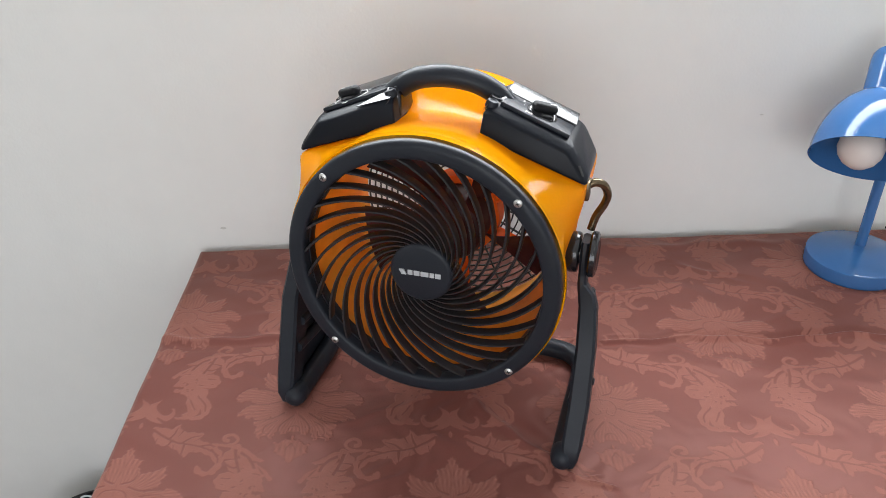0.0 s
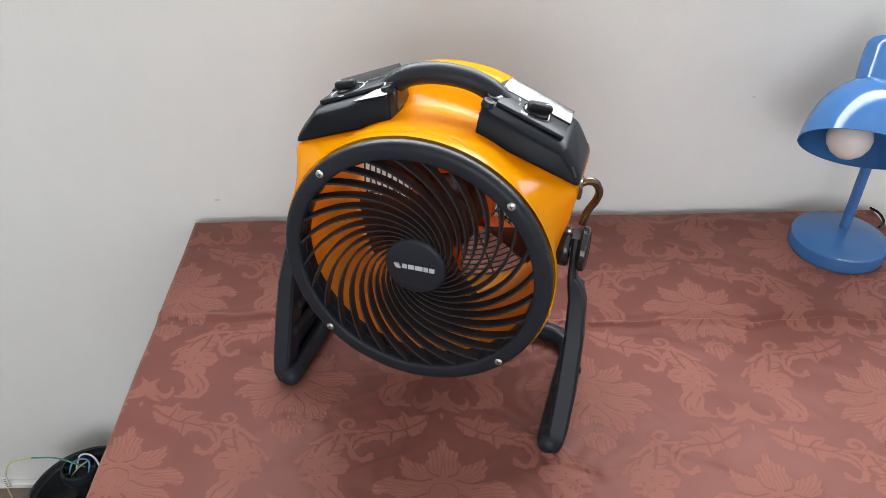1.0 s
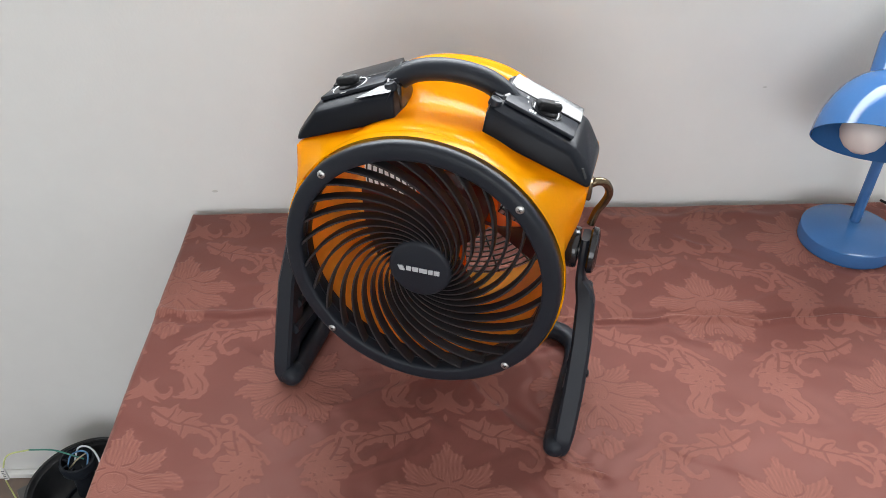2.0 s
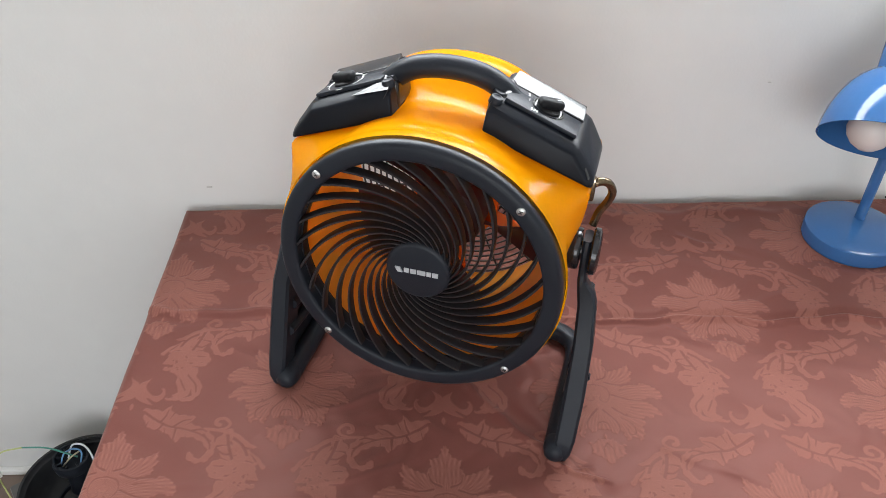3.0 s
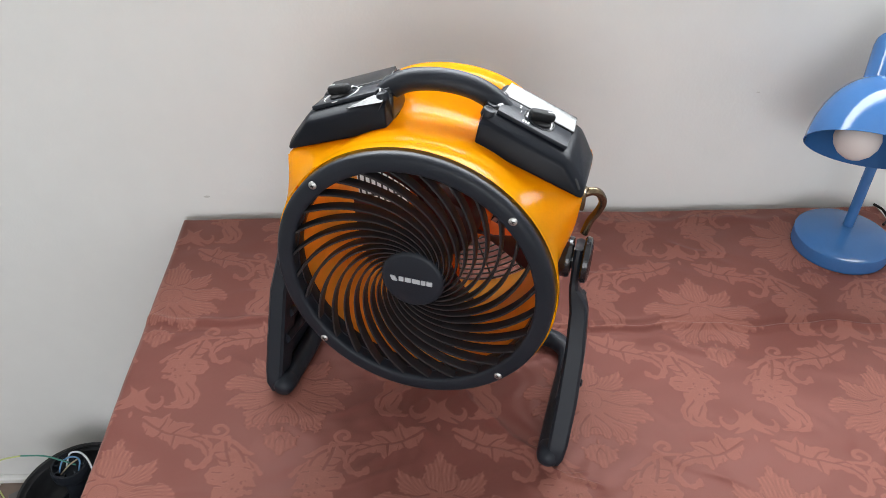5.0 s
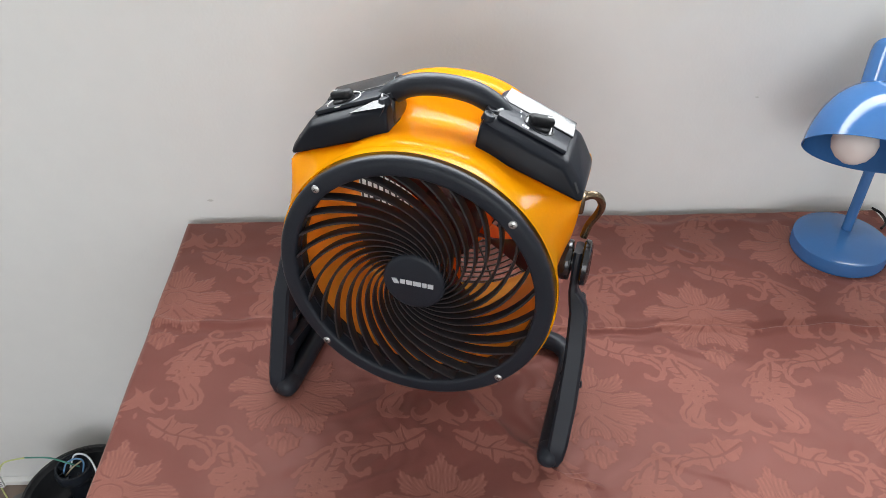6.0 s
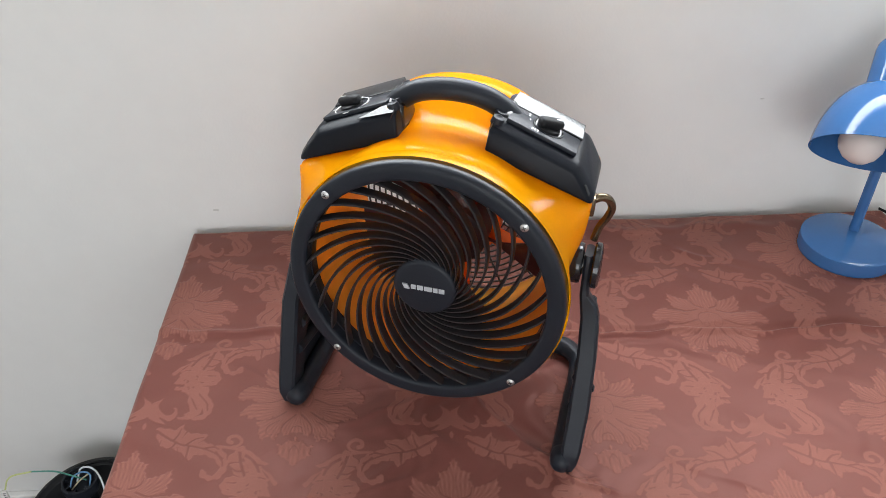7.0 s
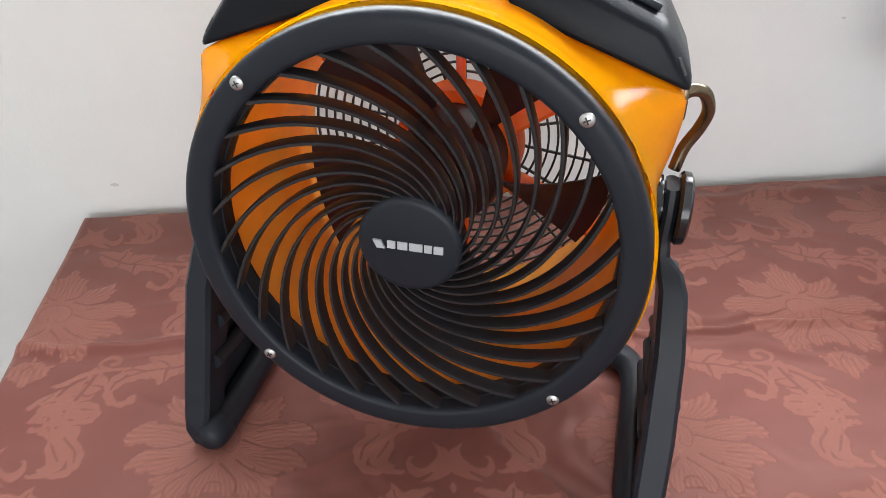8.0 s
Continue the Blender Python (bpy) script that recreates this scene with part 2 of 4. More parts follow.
structure("ceiling", box(WEST - 0.1, EAST + 0.1, SOUTH - 0.12, WALL_Y + 0.12, CEIL_Z, CEIL_Z + 0.1), CEILING, "plain white ceiling")
structure("baseboard", box(WEST, EAST, WALL_Y - 0.014, WALL_Y, FLOOR_Z, FLOOR_Z + 0.015, 0.003), TRIM, "low white painted baseboard along the wall")


# ---- table and cloth ----
TOP = 0.75
TX0, TX1, TY0, TY1 = -0.354, 0.783, 0.36, 1.172

table = empty("table", pose((TX0 + TX1) / 2, (TY0 + TY1) / 2, FLOOR_Z), "wooden table hidden under a brown damask cloth", "table")
table_inv = table.matrix_world.inverted()
part("tabletop", shift(box(TX0 + 0.006, TX1 - 0.006, TY0 + 0.006, TY1 - 0.006, TOP - 0.035, TOP - 0.006, 0.008), table_inv), TABLE, table)
for lx in (TX0 + 0.06, TX1 - 0.06):
    for ly in (TY0 + 0.06, TY1 - 0.06):
        part("leg", shift(box(lx - 0.022, lx + 0.022, ly - 0.022, ly + 0.022, FLOOR_Z, TOP - 0.035, 0.004), table_inv), TABLE, table)


def stroke(field, us, vs, path, width, value=1.0, soft=0.0011):
    """Lays a stroke of changing width into the field; width is a function of 0..1 along it."""
    n = len(path)
    for i, (pu, pv) in enumerate(path):
        w = width(i / (n - 1))
        reach = w + 2 * soft
        i0, i1 = np.searchsorted(us, (pu - reach, pu + reach))
        j0, j1 = np.searchsorted(vs, (pv - reach, pv + reach))
        if i1 <= i0 or j1 <= j0:
            continue
        d = np.hypot(us[None, i0:i1] - pu, vs[j0:j1, None] - pv)
        k = np.clip((w - d) / soft + 0.5, 0, 1)
        block = field[j0:j1, i0:i1]
        field[j0:j1, i0:i1] = block + (value - block) * k if value < 0.9 else np.maximum(block, k * value)


def fill(field, us, vs, half, lobe=0.0, pitch=0.012, soft=0.0011, per=6):
    """Fills a smooth closed outline, given in millimetres, on both sides of the axis; lobe scallops its edge."""
    p = np.array(half, float) / 1000
    n = len(p)
    a, b, c, d = p[np.arange(n) - 1], p, p[(np.arange(n) + 1) % n], p[(np.arange(n) + 2) % n]
    ring = np.concatenate([(0.5 * (2 * b + (c - a) * t * 0.8 + (-(c - a) * 0.8 * 2 - (d - b) * 0.8 + 6 * (c - b)) * t * t + ((c - a) * 0.8 + (d - b) * 0.8 - 4 * (c - b)) * t ** 3))[:, None] for t in np.arange(per) / per], 1).reshape(-1, 2)
    if lobe:
        d = np.roll(ring, -1, 0) - np.roll(ring, 1, 0)
        d = d / (np.hypot(d[:, 0], d[:, 1])[:, None] + 1e-9)
        turn = np.sign(np.sum(ring[:, 0] * np.roll(ring[:, 1], -1) - ring[:, 1] * np.roll(ring[:, 0], -1)))
        run = np.cumsum(np.hypot(*(ring - np.roll(ring, 1, 0)).T))
        ring = ring + np.stack((d[:, 1], -d[:, 0]), 1) * turn * (lobe * (np.abs(np.sin(np.pi * run / pitch)) - 0.62))[:, None]
    for sign in (1, -1):
        q = ring * (sign, 1)
        i0, i1 = np.searchsorted(us, (q[:, 0].min() - 0.003, q[:, 0].max() + 0.003))
        j0, j1 = np.searchsorted(vs, (q[:, 1].min() - 0.003, q[:, 1].max() + 0.003))
        U, V = np.meshgrid(us[i0:i1], vs[j0:j1])
        inside, dist = np.zeros(U.shape, bool), np.full(U.shape, 1.0)
        for (x0, y0), (x1, y1) in zip(q, np.roll(q, -1, 0)):
            dx, dy = x1 - x0, y1 - y0
            t = np.clip(((U - x0) * dx + (V - y0) * dy) / (dx * dx + dy * dy + 1e-12), 0, 1)
            dist = np.minimum(dist, np.hypot(U - x0 - t * dx, V - y0 - t * dy))
            if y0 != y1:
                inside ^= ((y0 > V) != (y1 > V)) & (U < x0 + (V - y0) * dx / dy)
        k = np.clip((np.where(inside, dist, -dist) - 0.0011) / soft + 0.5, 0, 1)
        field[j0:j1, i0:i1] = np.maximum(field[j0:j1, i0:i1], k)


def damask_motif():
    """One repeat about its small diamond at (0, 0): fleur, scroll arms and rising leaves, flower and bud below."""
    us, vs = np.arange(-0.190, 0.190, 0.0008), np.arange(-0.225, 0.145, 0.0008)
    f = np.zeros((len(vs), len(us)))

    def vein(points, w=0.0019, value=0.0):
        """A thin gap of ground colour along a smooth line, in millimetres."""
        path = np.array([(q.x, q.y) for q in smooth_path([(x, y, 0) for x, y in points], 16)]) / 1000
        for sgn in (1, -1):
            stroke(f, us, vs, path * (sgn, 1), lambda s: w * (1.05 - 0.55 * s), value, 0.0009)

    def notch(points, w=0.0026):
        """A gap of ground colour between two lobes, widening to the edge."""
        path = np.array([(q.x, q.y) for q in smooth_path([(x, y, 0) for x, y in points], 16)]) / 1000
        for sgn in (1, -1):
            stroke(f, us, vs, path * (sgn, 1), lambda s: 0.0005 + w * s * s, 0.0, 0.0009)

    def line(points, w0, w1):
        """A stem that changes width from end to end."""
        path = np.array([(q.x, q.y) for q in smooth_path([(x, y, 0) for x, y in points], 20)]) / 1000
        for sgn in (1, -1):
            stroke(f, us, vs, path * (sgn, 1), lambda s: w0 + (w1 - w0) * s)

    # scroll arm that droops from the fleur and hooks back
    fill(f, us, vs, [(15, -4), (25, -3), (38, -5), (45, 1), (47, 6), (51, -6), (60, -10), (75, -11), (82, -15), (77, -22), (98, -31), (108, -42), (112, -56), (109, -69), (102, -76), (91, -78), (82, -74), (78, -68), (82, -62), (88, -64), (89, -69), (95, -69), (100, -65), (100, -58), (94, -50), (82, -44), (71, -44), (63, -52), (55, -43), (41, -36), (27, -33), (18, -18)], 0.0020, 0.0125)
    # fine stem and its curl, then the second, lobed arm
    line([(94, -30), (112, -32), (121, -34), (134, -39), (143, -48)], 0.0016, 0.0030)
    line([(110, -31), (119, -28), (122, -21), (115, -14), (107, -16), (106, -22), (110, -24)], 0.0014, 0.0028)
    fill(f, us, vs, [(124, -38), (143, -43), (153, -49), (160, -54), (151, -58), (159, -63), (165, -69), (172, -78), (169, -83), (161, -84), (167, -95), (159, -97), (152, -97), (155, -108), (148, -110), (143, -117), (142, -127), (137, -138), (139, -145), (145, -149), (151, -147), (148, -153), (136, -154), (125, -147), (120, -136), (121, -127), (128, -119), (128, -106), (117, -90), (124, -79), (128, -72), (136, -66), (131, -54)], 0.0012, 0.0150)
    # leaf that rises from a hook beside the fleur
    fill(f, us, vs, [(42, 19), (52, 11), (64, 9), (73, 15), (78, 28), (76, 41), (69, 49), (68, 65), (76, 70), (80, 81), (75, 90), (67, 96), (72, 105), (78, 116), (70, 128), (62, 137), (55, 128), (57, 116), (49, 105), (35, 99), (23, 90), (31, 80), (27, 71), (21, 59), (32, 56), (38, 55), (47, 45), (58, 36), (64, 29), (65, 21), (58, 16), (53, 18), (49, 24)], 0.0018, 0.0130)
    # fleur with two small curls, and the diamond
    fill(f, us, vs, [(0, 35), (8, 41), (15, 47), (10, 34), (12, 26), (20, 18), (27, 18), (30, 24), (27, 29), (33, 29), (36, 20), (34, 12), (27, 6), (15, 12), (26, 1), (12, 4), (0, 11), (-2, 22)])
    fill(f, us, vs, [(0, 4), (3.2, -1), (2.6, -6), (0, -10), (-2, -3)])
    def petal(points, lobe=0.0, pitch=0.012):
        fill(f, us, vs, [(0.86 * x, y) for x, y in points], lobe, pitch)

    # flower: crown, broad petals, heart, lower petals
    petal([(0, -39), (5, -41), (7, -49), (12, -54), (22, -57), (20, -65), (25, -76), (20, -90), (0, -92), (-3, -60)], 0.0022, 0.0070)
    petal([(20, -80), (32, -74), (42, -71), (56, -63), (57, -73), (61, -78), (56, -83), (55, -93), (41, -99), (24, -98)], 0.0022, 0.0070)
    petal([(34, -104), (49, -98), (60, -98), (68, -94), (82, -99), (93, -110), (92, -119), (86, -122), (74, -119), (61, -124), (38, -122)], 0.0022, 0.0070)
    petal([(36, -125), (58, -123), (72, -127), (86, -142), (82, -148), (76, -145), (70, -152), (62, -149), (52, -154), (36, -146)], 0.0022, 0.0070)
    petal([(28, -145), (52, -150), (60, -158), (54, -164), (55, -173), (47, -184), (41, -178), (35, -180), (29, -184), (24, -172), (18, -158)], 0.0022, 0.0070)
    petal([(0, -150), (20, -150), (24, -164), (17, -175), (10, -172), (4, -168), (0, -172), (-4, -160)], 0.0022, 0.0070)
    petal([(0, -82), (22, -84), (38, -100), (43, -120), (40, -138), (28, -152), (0, -156), (-8, -120)])
    # bud below
    fill(f, us, vs, [(0, -183), (9, -181), (14, -187), (23, -187), (19, -195), (20, -202), (14, -207), (7, -211), (0, -219), (-5, -200)], 0.0022, 0.0070)
    fill(f, us, vs, [(0, -173), (2.4, -177), (1.8, -182), (0, -184), (-2, -178)])

    # ground-coloured ribs in the leaves
    vein([(17, -9), (32, -19), (50, -28), (68, -31), (88, -37), (104, -47)])
    for points in ([(40, -23), (44, -14), (46, -4)], [(56, -29), (66, -20), (76, -17)], [(44, -25), (40, -33), (33, -37)], [(60, -31), (60, -41), (60, -49)], [(94, -38), (103, -50), (105, -58)], [(80, -33), (90, -31), (97, -34)]):
        vein(points, 0.0014)
    vein([(128, -41), (140, -50), (148, -64), (150, -82), (146, -100), (136, -122), (128, -136)])
    for points in ([(143, -54), (152, -56), (158, -62)], [(149, -68), (158, -76), (164, -80)], [(146, -76), (138, -82), (128, -92)], [(148, -92), (138, -102), (130, -116)]):
        vein(points, 0.0014)
    vein([(64, 130), (60, 112), (54, 96), (48, 82), (48, 68), (56, 52), (68, 38), (71, 26)])
    for points in ([(52, 92), (40, 92), (28, 90)], [(48, 76), (38, 72), (28, 62)], [(56, 100), (64, 100), (70, 104)], [(50, 84), (60, 84), (72, 84)], [(49, 66), (44, 62), (36, 58)], [(49, 72), (60, 72), (70, 75)]):
        vein(points, 0.0014)
    for points in ([(50, -18), (54, -8), (57, 4)], [(70, -26), (80, -19), (88, -17)], [(47, -32), (49, -42), (50, -52)], [(26, -22), (24, -32), (20, -40)], [(73, -39), (74, -48), (74, -56)], [(152, -62), (158, -70), (166, -86)], [(150, -82), (154, -92), (158, -106)], [(140, -86), (130, -92), (120, -104)], [(44, 73), (34, 74), (20, 78)], [(46, 62), (36, 64), (22, 67)], [(52, 98), (44, 102), (36, 108)], [(57, 66), (66, 66), (80, 64)], [(58, 92), (68, 95), (82, 98)], [(60, 112), (70, 111), (84, 106)]):
        notch(points)
    # seams between the petals, with the curled heart
    for points in ([(16, -96), (32, -100), (48, -99), (60, -96)], [(22, -116), (44, -123), (68, -125)], [(18, -136), (36, -148), (58, -153)], [(4, -140), (16, -152), (22, -164), (18, -176)], [(6, -92), (18, -87), (22, -76)]):
        vein([(0.86 * x, y) for x, y in points], 0.0013)
    for points in ([(34, -108), (56, -105), (84, -112)], [(44, -134), (60, -137), (76, -144)], [(26, -150), (40, -160), (42, -172), (34, -174), (33, -166)], [(0, -158), (6, -160), (9, -168)], [(0, -100), (14, -104), (19, -116), (12, -128), (4, -124), (7, -116)], [(0, -188), (6, -196), (7, -206)]):
        vein([(0.86 * x, y) for x, y in points], 0.0008)
    # raised outlines of the figure
    down, across = np.gradient(f)
    outline = np.clip(2.4 * np.hypot(down, across), 0, 1) * f
    # embroidered stitching in flower and bud: fine rows that follow the petals
    U, V = np.meshgrid(us, vs)
    rad, ang = np.hypot(U, V + 0.122), np.arctan2(V + 0.122, np.abs(U))
    rows = np.sin(ang * 70 + 3 * np.sin(rad * 90 + 4 * ang)) * (0.6 + 0.4 * np.sin(rad * 420 + 7 * np.sin(3 * ang + 1)))
    stitch = np.clip(0.52 + 0.36 * rows + 0.20 * np.sin(U * 2300) * np.sin(V * 1900), 0.22, 1.0)
    sewn = np.clip((0.098 - rad) / 0.006, 0, 1) * (V < -0.036)
    sewn = np.maximum(sewn, (V < -0.176) * (np.abs(U) < 0.026))
    return us, vs, f * (0.56 + (stitch - 0.56) * sewn) + 0.22 * outline, sewn * f


# the pattern's repeat across and along the cloth, and the lean of its rows
REPEAT_X, REPEAT_Y, LEAN = 0.1855, 0.327, -0.083


def tablecloth():
    us, vs, motif, sewn = damask_motif()
    drop, fine = 0.17, 0.00118
    side = np.concatenate((np.linspace(0.012, 0.03, 6), np.linspace(0.05, drop, 12)))
    s = np.concatenate((TX0 - side[::-1], np.arange(TX0 - 0.010, TX1 + 0.010, fine), TX1 + side))
    t = np.concatenate((TY0 - side[::-1], np.arange(TY0 - 0.010, TY1 + 0.010, fine), TY1 + side))
    S, T = np.meshgrid(s, t)
    rb = 0.010

    def wrap(v, lo, hi):
        over = np.maximum(np.maximum(lo + rb - v, v - hi + rb), 0)
        a = np.minimum(over / rb, math.pi / 2)
        inner = np.clip(v, lo + rb, hi - rb)
        sign = np.where(v < lo + rb, -1, 1)
        return inner + sign * rb * np.sin(a) * (over > 0), rb * (1 - np.cos(a)) + np.maximum(over - rb * math.pi / 2, 0)

    X, dx = wrap(S, TX0, TX1)
    Y, dy = wrap(T, TY0, TY1)
    Z = TOP - np.maximum(dx, dy)

    def fold(x0, y0, x1, y1, height, width, fade=0.08):
        """A soft ridge along a line."""
        L = math.hypot(x1 - x0, y1 - y0)
        ux, uy = (x1 - x0) / L, (y1 - y0) / L
        along = (X - x0) * ux + (Y - y0) * uy
        off = (Y - y0) * ux - (X - x0) * uy
        off = off + 0.004 * np.sin(along * 31) + 0.002 * np.sin(along * 83)
        gate = np.clip((along + fade) / fade, 0, 1) * np.clip((L + fade - along) / fade, 0, 1)
        return height * gate * np.exp(-(off / width) ** 2)

    flat = np.clip(1 - np.maximum(dx, dy) / 0.012, 0, 1)
    relief = fold(0.23, 0.899, 0.72, 0.884, 0.0062, 0.0052) - fold(0.23, 0.910, 0.72, 0.895, 0.0034, 0.007)
    relief += fold(-0.33, 0.934, -0.15, 0.922, 0.0044, 0.007) - fold(-0.33, 0.920, -0.15, 0.908, 0.0018, 0.010)
    relief += fold(0.075, 0.790, 0.150, 0.690, 0.0046, 0.0065, 0.04) + fold(0.165, 0.672, 0.215, 0.650, 0.0040, 0.0030, 0.012) + fold(0.178, 0.664, 0.200, 0.668, 0.0022, 0.0024, 0.010) + fold(0.36, 0.85, 0.56, 0.80, 0.0018, 0.012)
    relief += fold(0.30, 0.72, 0.52, 0.70, 0.0016, 0.014) + fold(-0.30, 0.63, -0.10, 0.60, 0.0018, 0.016) + fold(0.33, 1.135, 0.62, 1.14, 0.0026, 0.010)
    rng = random.Random(11)
    for _ in range(40):
        fx0, fy0, fa, fl = rng.uniform(-0.30, 0.72), rng.uniform(0.50, 1.10), rng.uniform(-0.6, 0.6), rng.uniform(0.03, 0.10)
        relief += fold(fx0, fy0, fx0 + fl * math.cos(fa), fy0 + fl * math.sin(fa), rng.uniform(0.0004, 0.0015), rng.uniform(0.003, 0.008), 0.05)
    relief += 0.0013 * np.sin(X * 23 + 1.7 * np.sin(Y * 17)) * np.sin(Y * 29 + 1.3 * np.sin(X * 13)) + 0.0005 * np.sin(X * 61 + 2 * np.sin(Y * 43)) * np.sin(Y * 71 + X * 19)
    relief += 0.0007 * np.sin(X * 140 + 3 * np.sin(Y * 60) + 2 * np.sin(X * 37)) * np.sin(Y * 55 + 2.5 * np.sin(X * 41)) * np.clip(np.sin(X * 9 + 1) + np.sin(Y * 11), 0, 1)
    relief = relief * np.clip(np.hypot((X - 0.67) / 0.12, (Y - 1.066) / 0.12) - 0.35, 0, 1)
    Z = Z + relief * flat
    hang = np.clip(np.maximum(dx, dy) / 0.1, 0, 1)
    X = X + np.where(dx > dy, hang * 0.006 * np.sin(Y * 40), 0) * np.where(S < 0.2, -1, 1)
    Y = Y - np.where((dy > dx) & (T < 0.7), hang * 0.006 * np.sin(X * 40), 0)
    value, raised = np.zeros(S.shape), np.zeros(S.shape)
    for col in range(-4, 7):
        for row in range(-3, 3):
            cx = 0.043 + REPEAT_X * col
            i0, i1 = np.searchsorted(s, (cx + us[0], cx + us[-1]))
            if i1 - i0 < 2:
                continue
            cy = 1.035 + LEAN * (s[i0:i1] - 0.414) + REPEAT_Y * (row + 0.5 * (col % 2))
            j0, j1 = np.searchsorted(t, (cy.min() + vs[0], cy.max() + vs[-1]))
            if j1 - j0 < 2:
                continue
            a = np.clip((s[None, i0:i1] - cx - us[0]) / 0.0008, 0, len(us) - 1.001)
            b = (t[j0:j1, None] - cy[None, :] - vs[0]) / 0.0008
            on = (b > 0) & (b < len(vs) - 1)
            b = np.clip(b, 0, len(vs) - 1.001)
            a = np.broadcast_to(a, b.shape)
            ai, bi = a.astype(int), b.astype(int)
            ar, br = a - ai, b - bi
            for source, goal in ((motif, value), (sewn, raised)):
                sample = (source[bi, ai] * (1 - ar) + source[bi, ai + 1] * ar) * (1 - br) + (source[bi + 1, ai] * (1 - ar) + source[bi + 1, ai + 1] * ar) * br
                goal[j0:j1, i0:i1] = np.maximum(goal[j0:j1, i0:i1], sample * on)
    Z = Z + (0.00008 * value + 0.00022 * raised) * flat
    ny, nx = S.shape
    idx = np.arange(nx * ny).reshape(ny, nx)
    quads = np.stack((idx[:-1, :-1], idx[:-1, 1:], idx[1:, 1:], idx[1:, :-1]), -1).reshape(-1, 4)
    me = bpy.data.meshes.new("tablecloth")
    me.vertices.add(nx * ny)
    me.vertices.foreach_set("co", np.stack((X, Y, Z), -1).astype(np.float32).ravel())
    me.loops.add(quads.size)
    me.loops.foreach_set("vertex_index", quads.astype(np.int32).ravel())
    me.polygons.add(len(quads))
    me.polygons.foreach_set("loop_start", np.arange(0, quads.size, 4, dtype=np.int32))
    me.update(calc_edges=True)
    me.polygons.foreach_set("use_smooth", [True] * len(quads))
    layer = me.attributes.new("figure", "FLOAT", "POINT")
    layer.data.foreach_set("value", value.ravel().astype(np.float32))
    me.materials.append(CLOTH)
    return tagged(new("tablecloth", me), "brown satin damask tablecloth with woven leaf scrolls, slightly creased", "tablecloth")


tablecloth()


# ---- air circulator: local axes are right, back, up from the middle of its front ring ----
RIGHT, BACK_, UP = Vector((0.94986, -0.31242, -0.01239)), Vector((0.31138, 0.94882, -0.05280)), Vector((0.02825, 0.04629, 0.99853))
CENTRE = Vector((0.0130, 0.7417, 0.9685))
DROP = 0.2188
FAN = Matrix.Translation(CENTRE) @ Matrix((RIGHT, BACK_, UP)).transposed().to_4x4() @ Matrix.Translation((0, 0, -DROP))
LIFT = Matrix.Translation((0, 0, DROP))
fan = empty("air_circulator", FAN, "yellow and black portable air circulator fan standing on a tablecloth", "fan")


def fan_part(name, bm, mat, parent=None, label="", smooth=True, angle=40):
    return part(name, shift(bm, LIFT), mat, parent or fan, label, smooth, angle)


def ground(x, y, h=0.0):
    """Height of a point h above the cloth, in the fan's axes."""
    return -0.2188 + 0.0124 * x + 0.0529 * y + h


def polar(r, deg, y):
    return (r * math.cos(radians(deg)), y, r * math.sin(radians(deg)))


# front ring: flat flange with rounded lip
ring = fan_part("front_ring", lathe([(0.1296, 0.030), (0.1292, 0.005), (0.1298, 0.0016), (0.1312, 0.0004), (0.1330, 0.0), (0.1405, 0.0), (0.1440, 0.0005), (0.1462, 0.0016), (0.1477, 0.0036), (0.1484, 0.0064), (0.1486, 0.021), (0.1476, 0.023), (0.137, 0.023), (0.1318, 0.030)], 112, "y", loop=True), BLACK)
for deg in (44.7, 135.1, -135.0, -44.7):
    sx, _, sz = polar(0.1405, deg, 0)
    screw = fan_part("screw", shift(lathe([(0.0001, -0.0016), (0.0026, -0.0015), (0.0041, -0.0006), (0.0044, 0.0004), (0.0044, 0.002)], 20, "y"), Matrix.Translation((sx, 0, sz))), STEEL, ring, "silver cross-head screw")
    for turn in (20 + deg, 110 + deg):
        fan_part("slot", shift(box(-0.0022, 0.0022, -0.00185, -0.0012, -0.0004, 0.0004), Matrix.Translation((sx, 0, sz)) @ pose(0, 0, 0, 0, turn, 0)), WIRE, screw, smooth=False)

# swirl ribs of the front grille: log spirals, deep front to back
N_RIB = 28


def rib_mesh():
    rings = []
    for i in range(23):
        s = i / 22
        r = 0.0325 * (0.1300 / 0.0325) ** s
        phi = 77.0 * math.log(r / 0.129)
        front = 0.0105 - 0.0075 * s ** 1.5
        depth = 0.0062 + 0.0046 * s + 0.0022 * math.sin(math.pi * s)
        half = 0.0009 + 0.0007 * s
        pitch = radians(phi)
        c = Vector((r * math.cos(pitch), 0, r * math.sin(pitch)))
        k = 77.0 * math.pi / 180
        tangent = Vector((math.cos(pitch) - k * math.sin(pitch), 0, math.sin(pitch) + k * math.cos(pitch))).normalized()
        side = Vector((-tangent.z, 0, tangent.x))
        rings.append([c + side * half * 0.6 + Vector((0, front, 0)), c + side * half + Vector((0, front + 0.0012, 0)), c + side * half + Vector((0, front + depth, 0)),
                      c - side * half + Vector((0, front + depth, 0)), c - side * half + Vector((0, front + 0.0012, 0)), c - side * half * 0.6 + Vector((0, front, 0))])
    return loft(rings)


first_rib = fan_part("grille_rib", rib_mesh(), RIB)
for k in range(N_RIB):
    rib = first_rib if k == 0 else new("grille_rib", first_rib.data)
    rib.parent = fan
    rib.matrix_basis = LIFT @ pose(0, 0, 0, 0, -(163.5 + 360 / N_RIB * k), 0) @ LIFT.inverted()
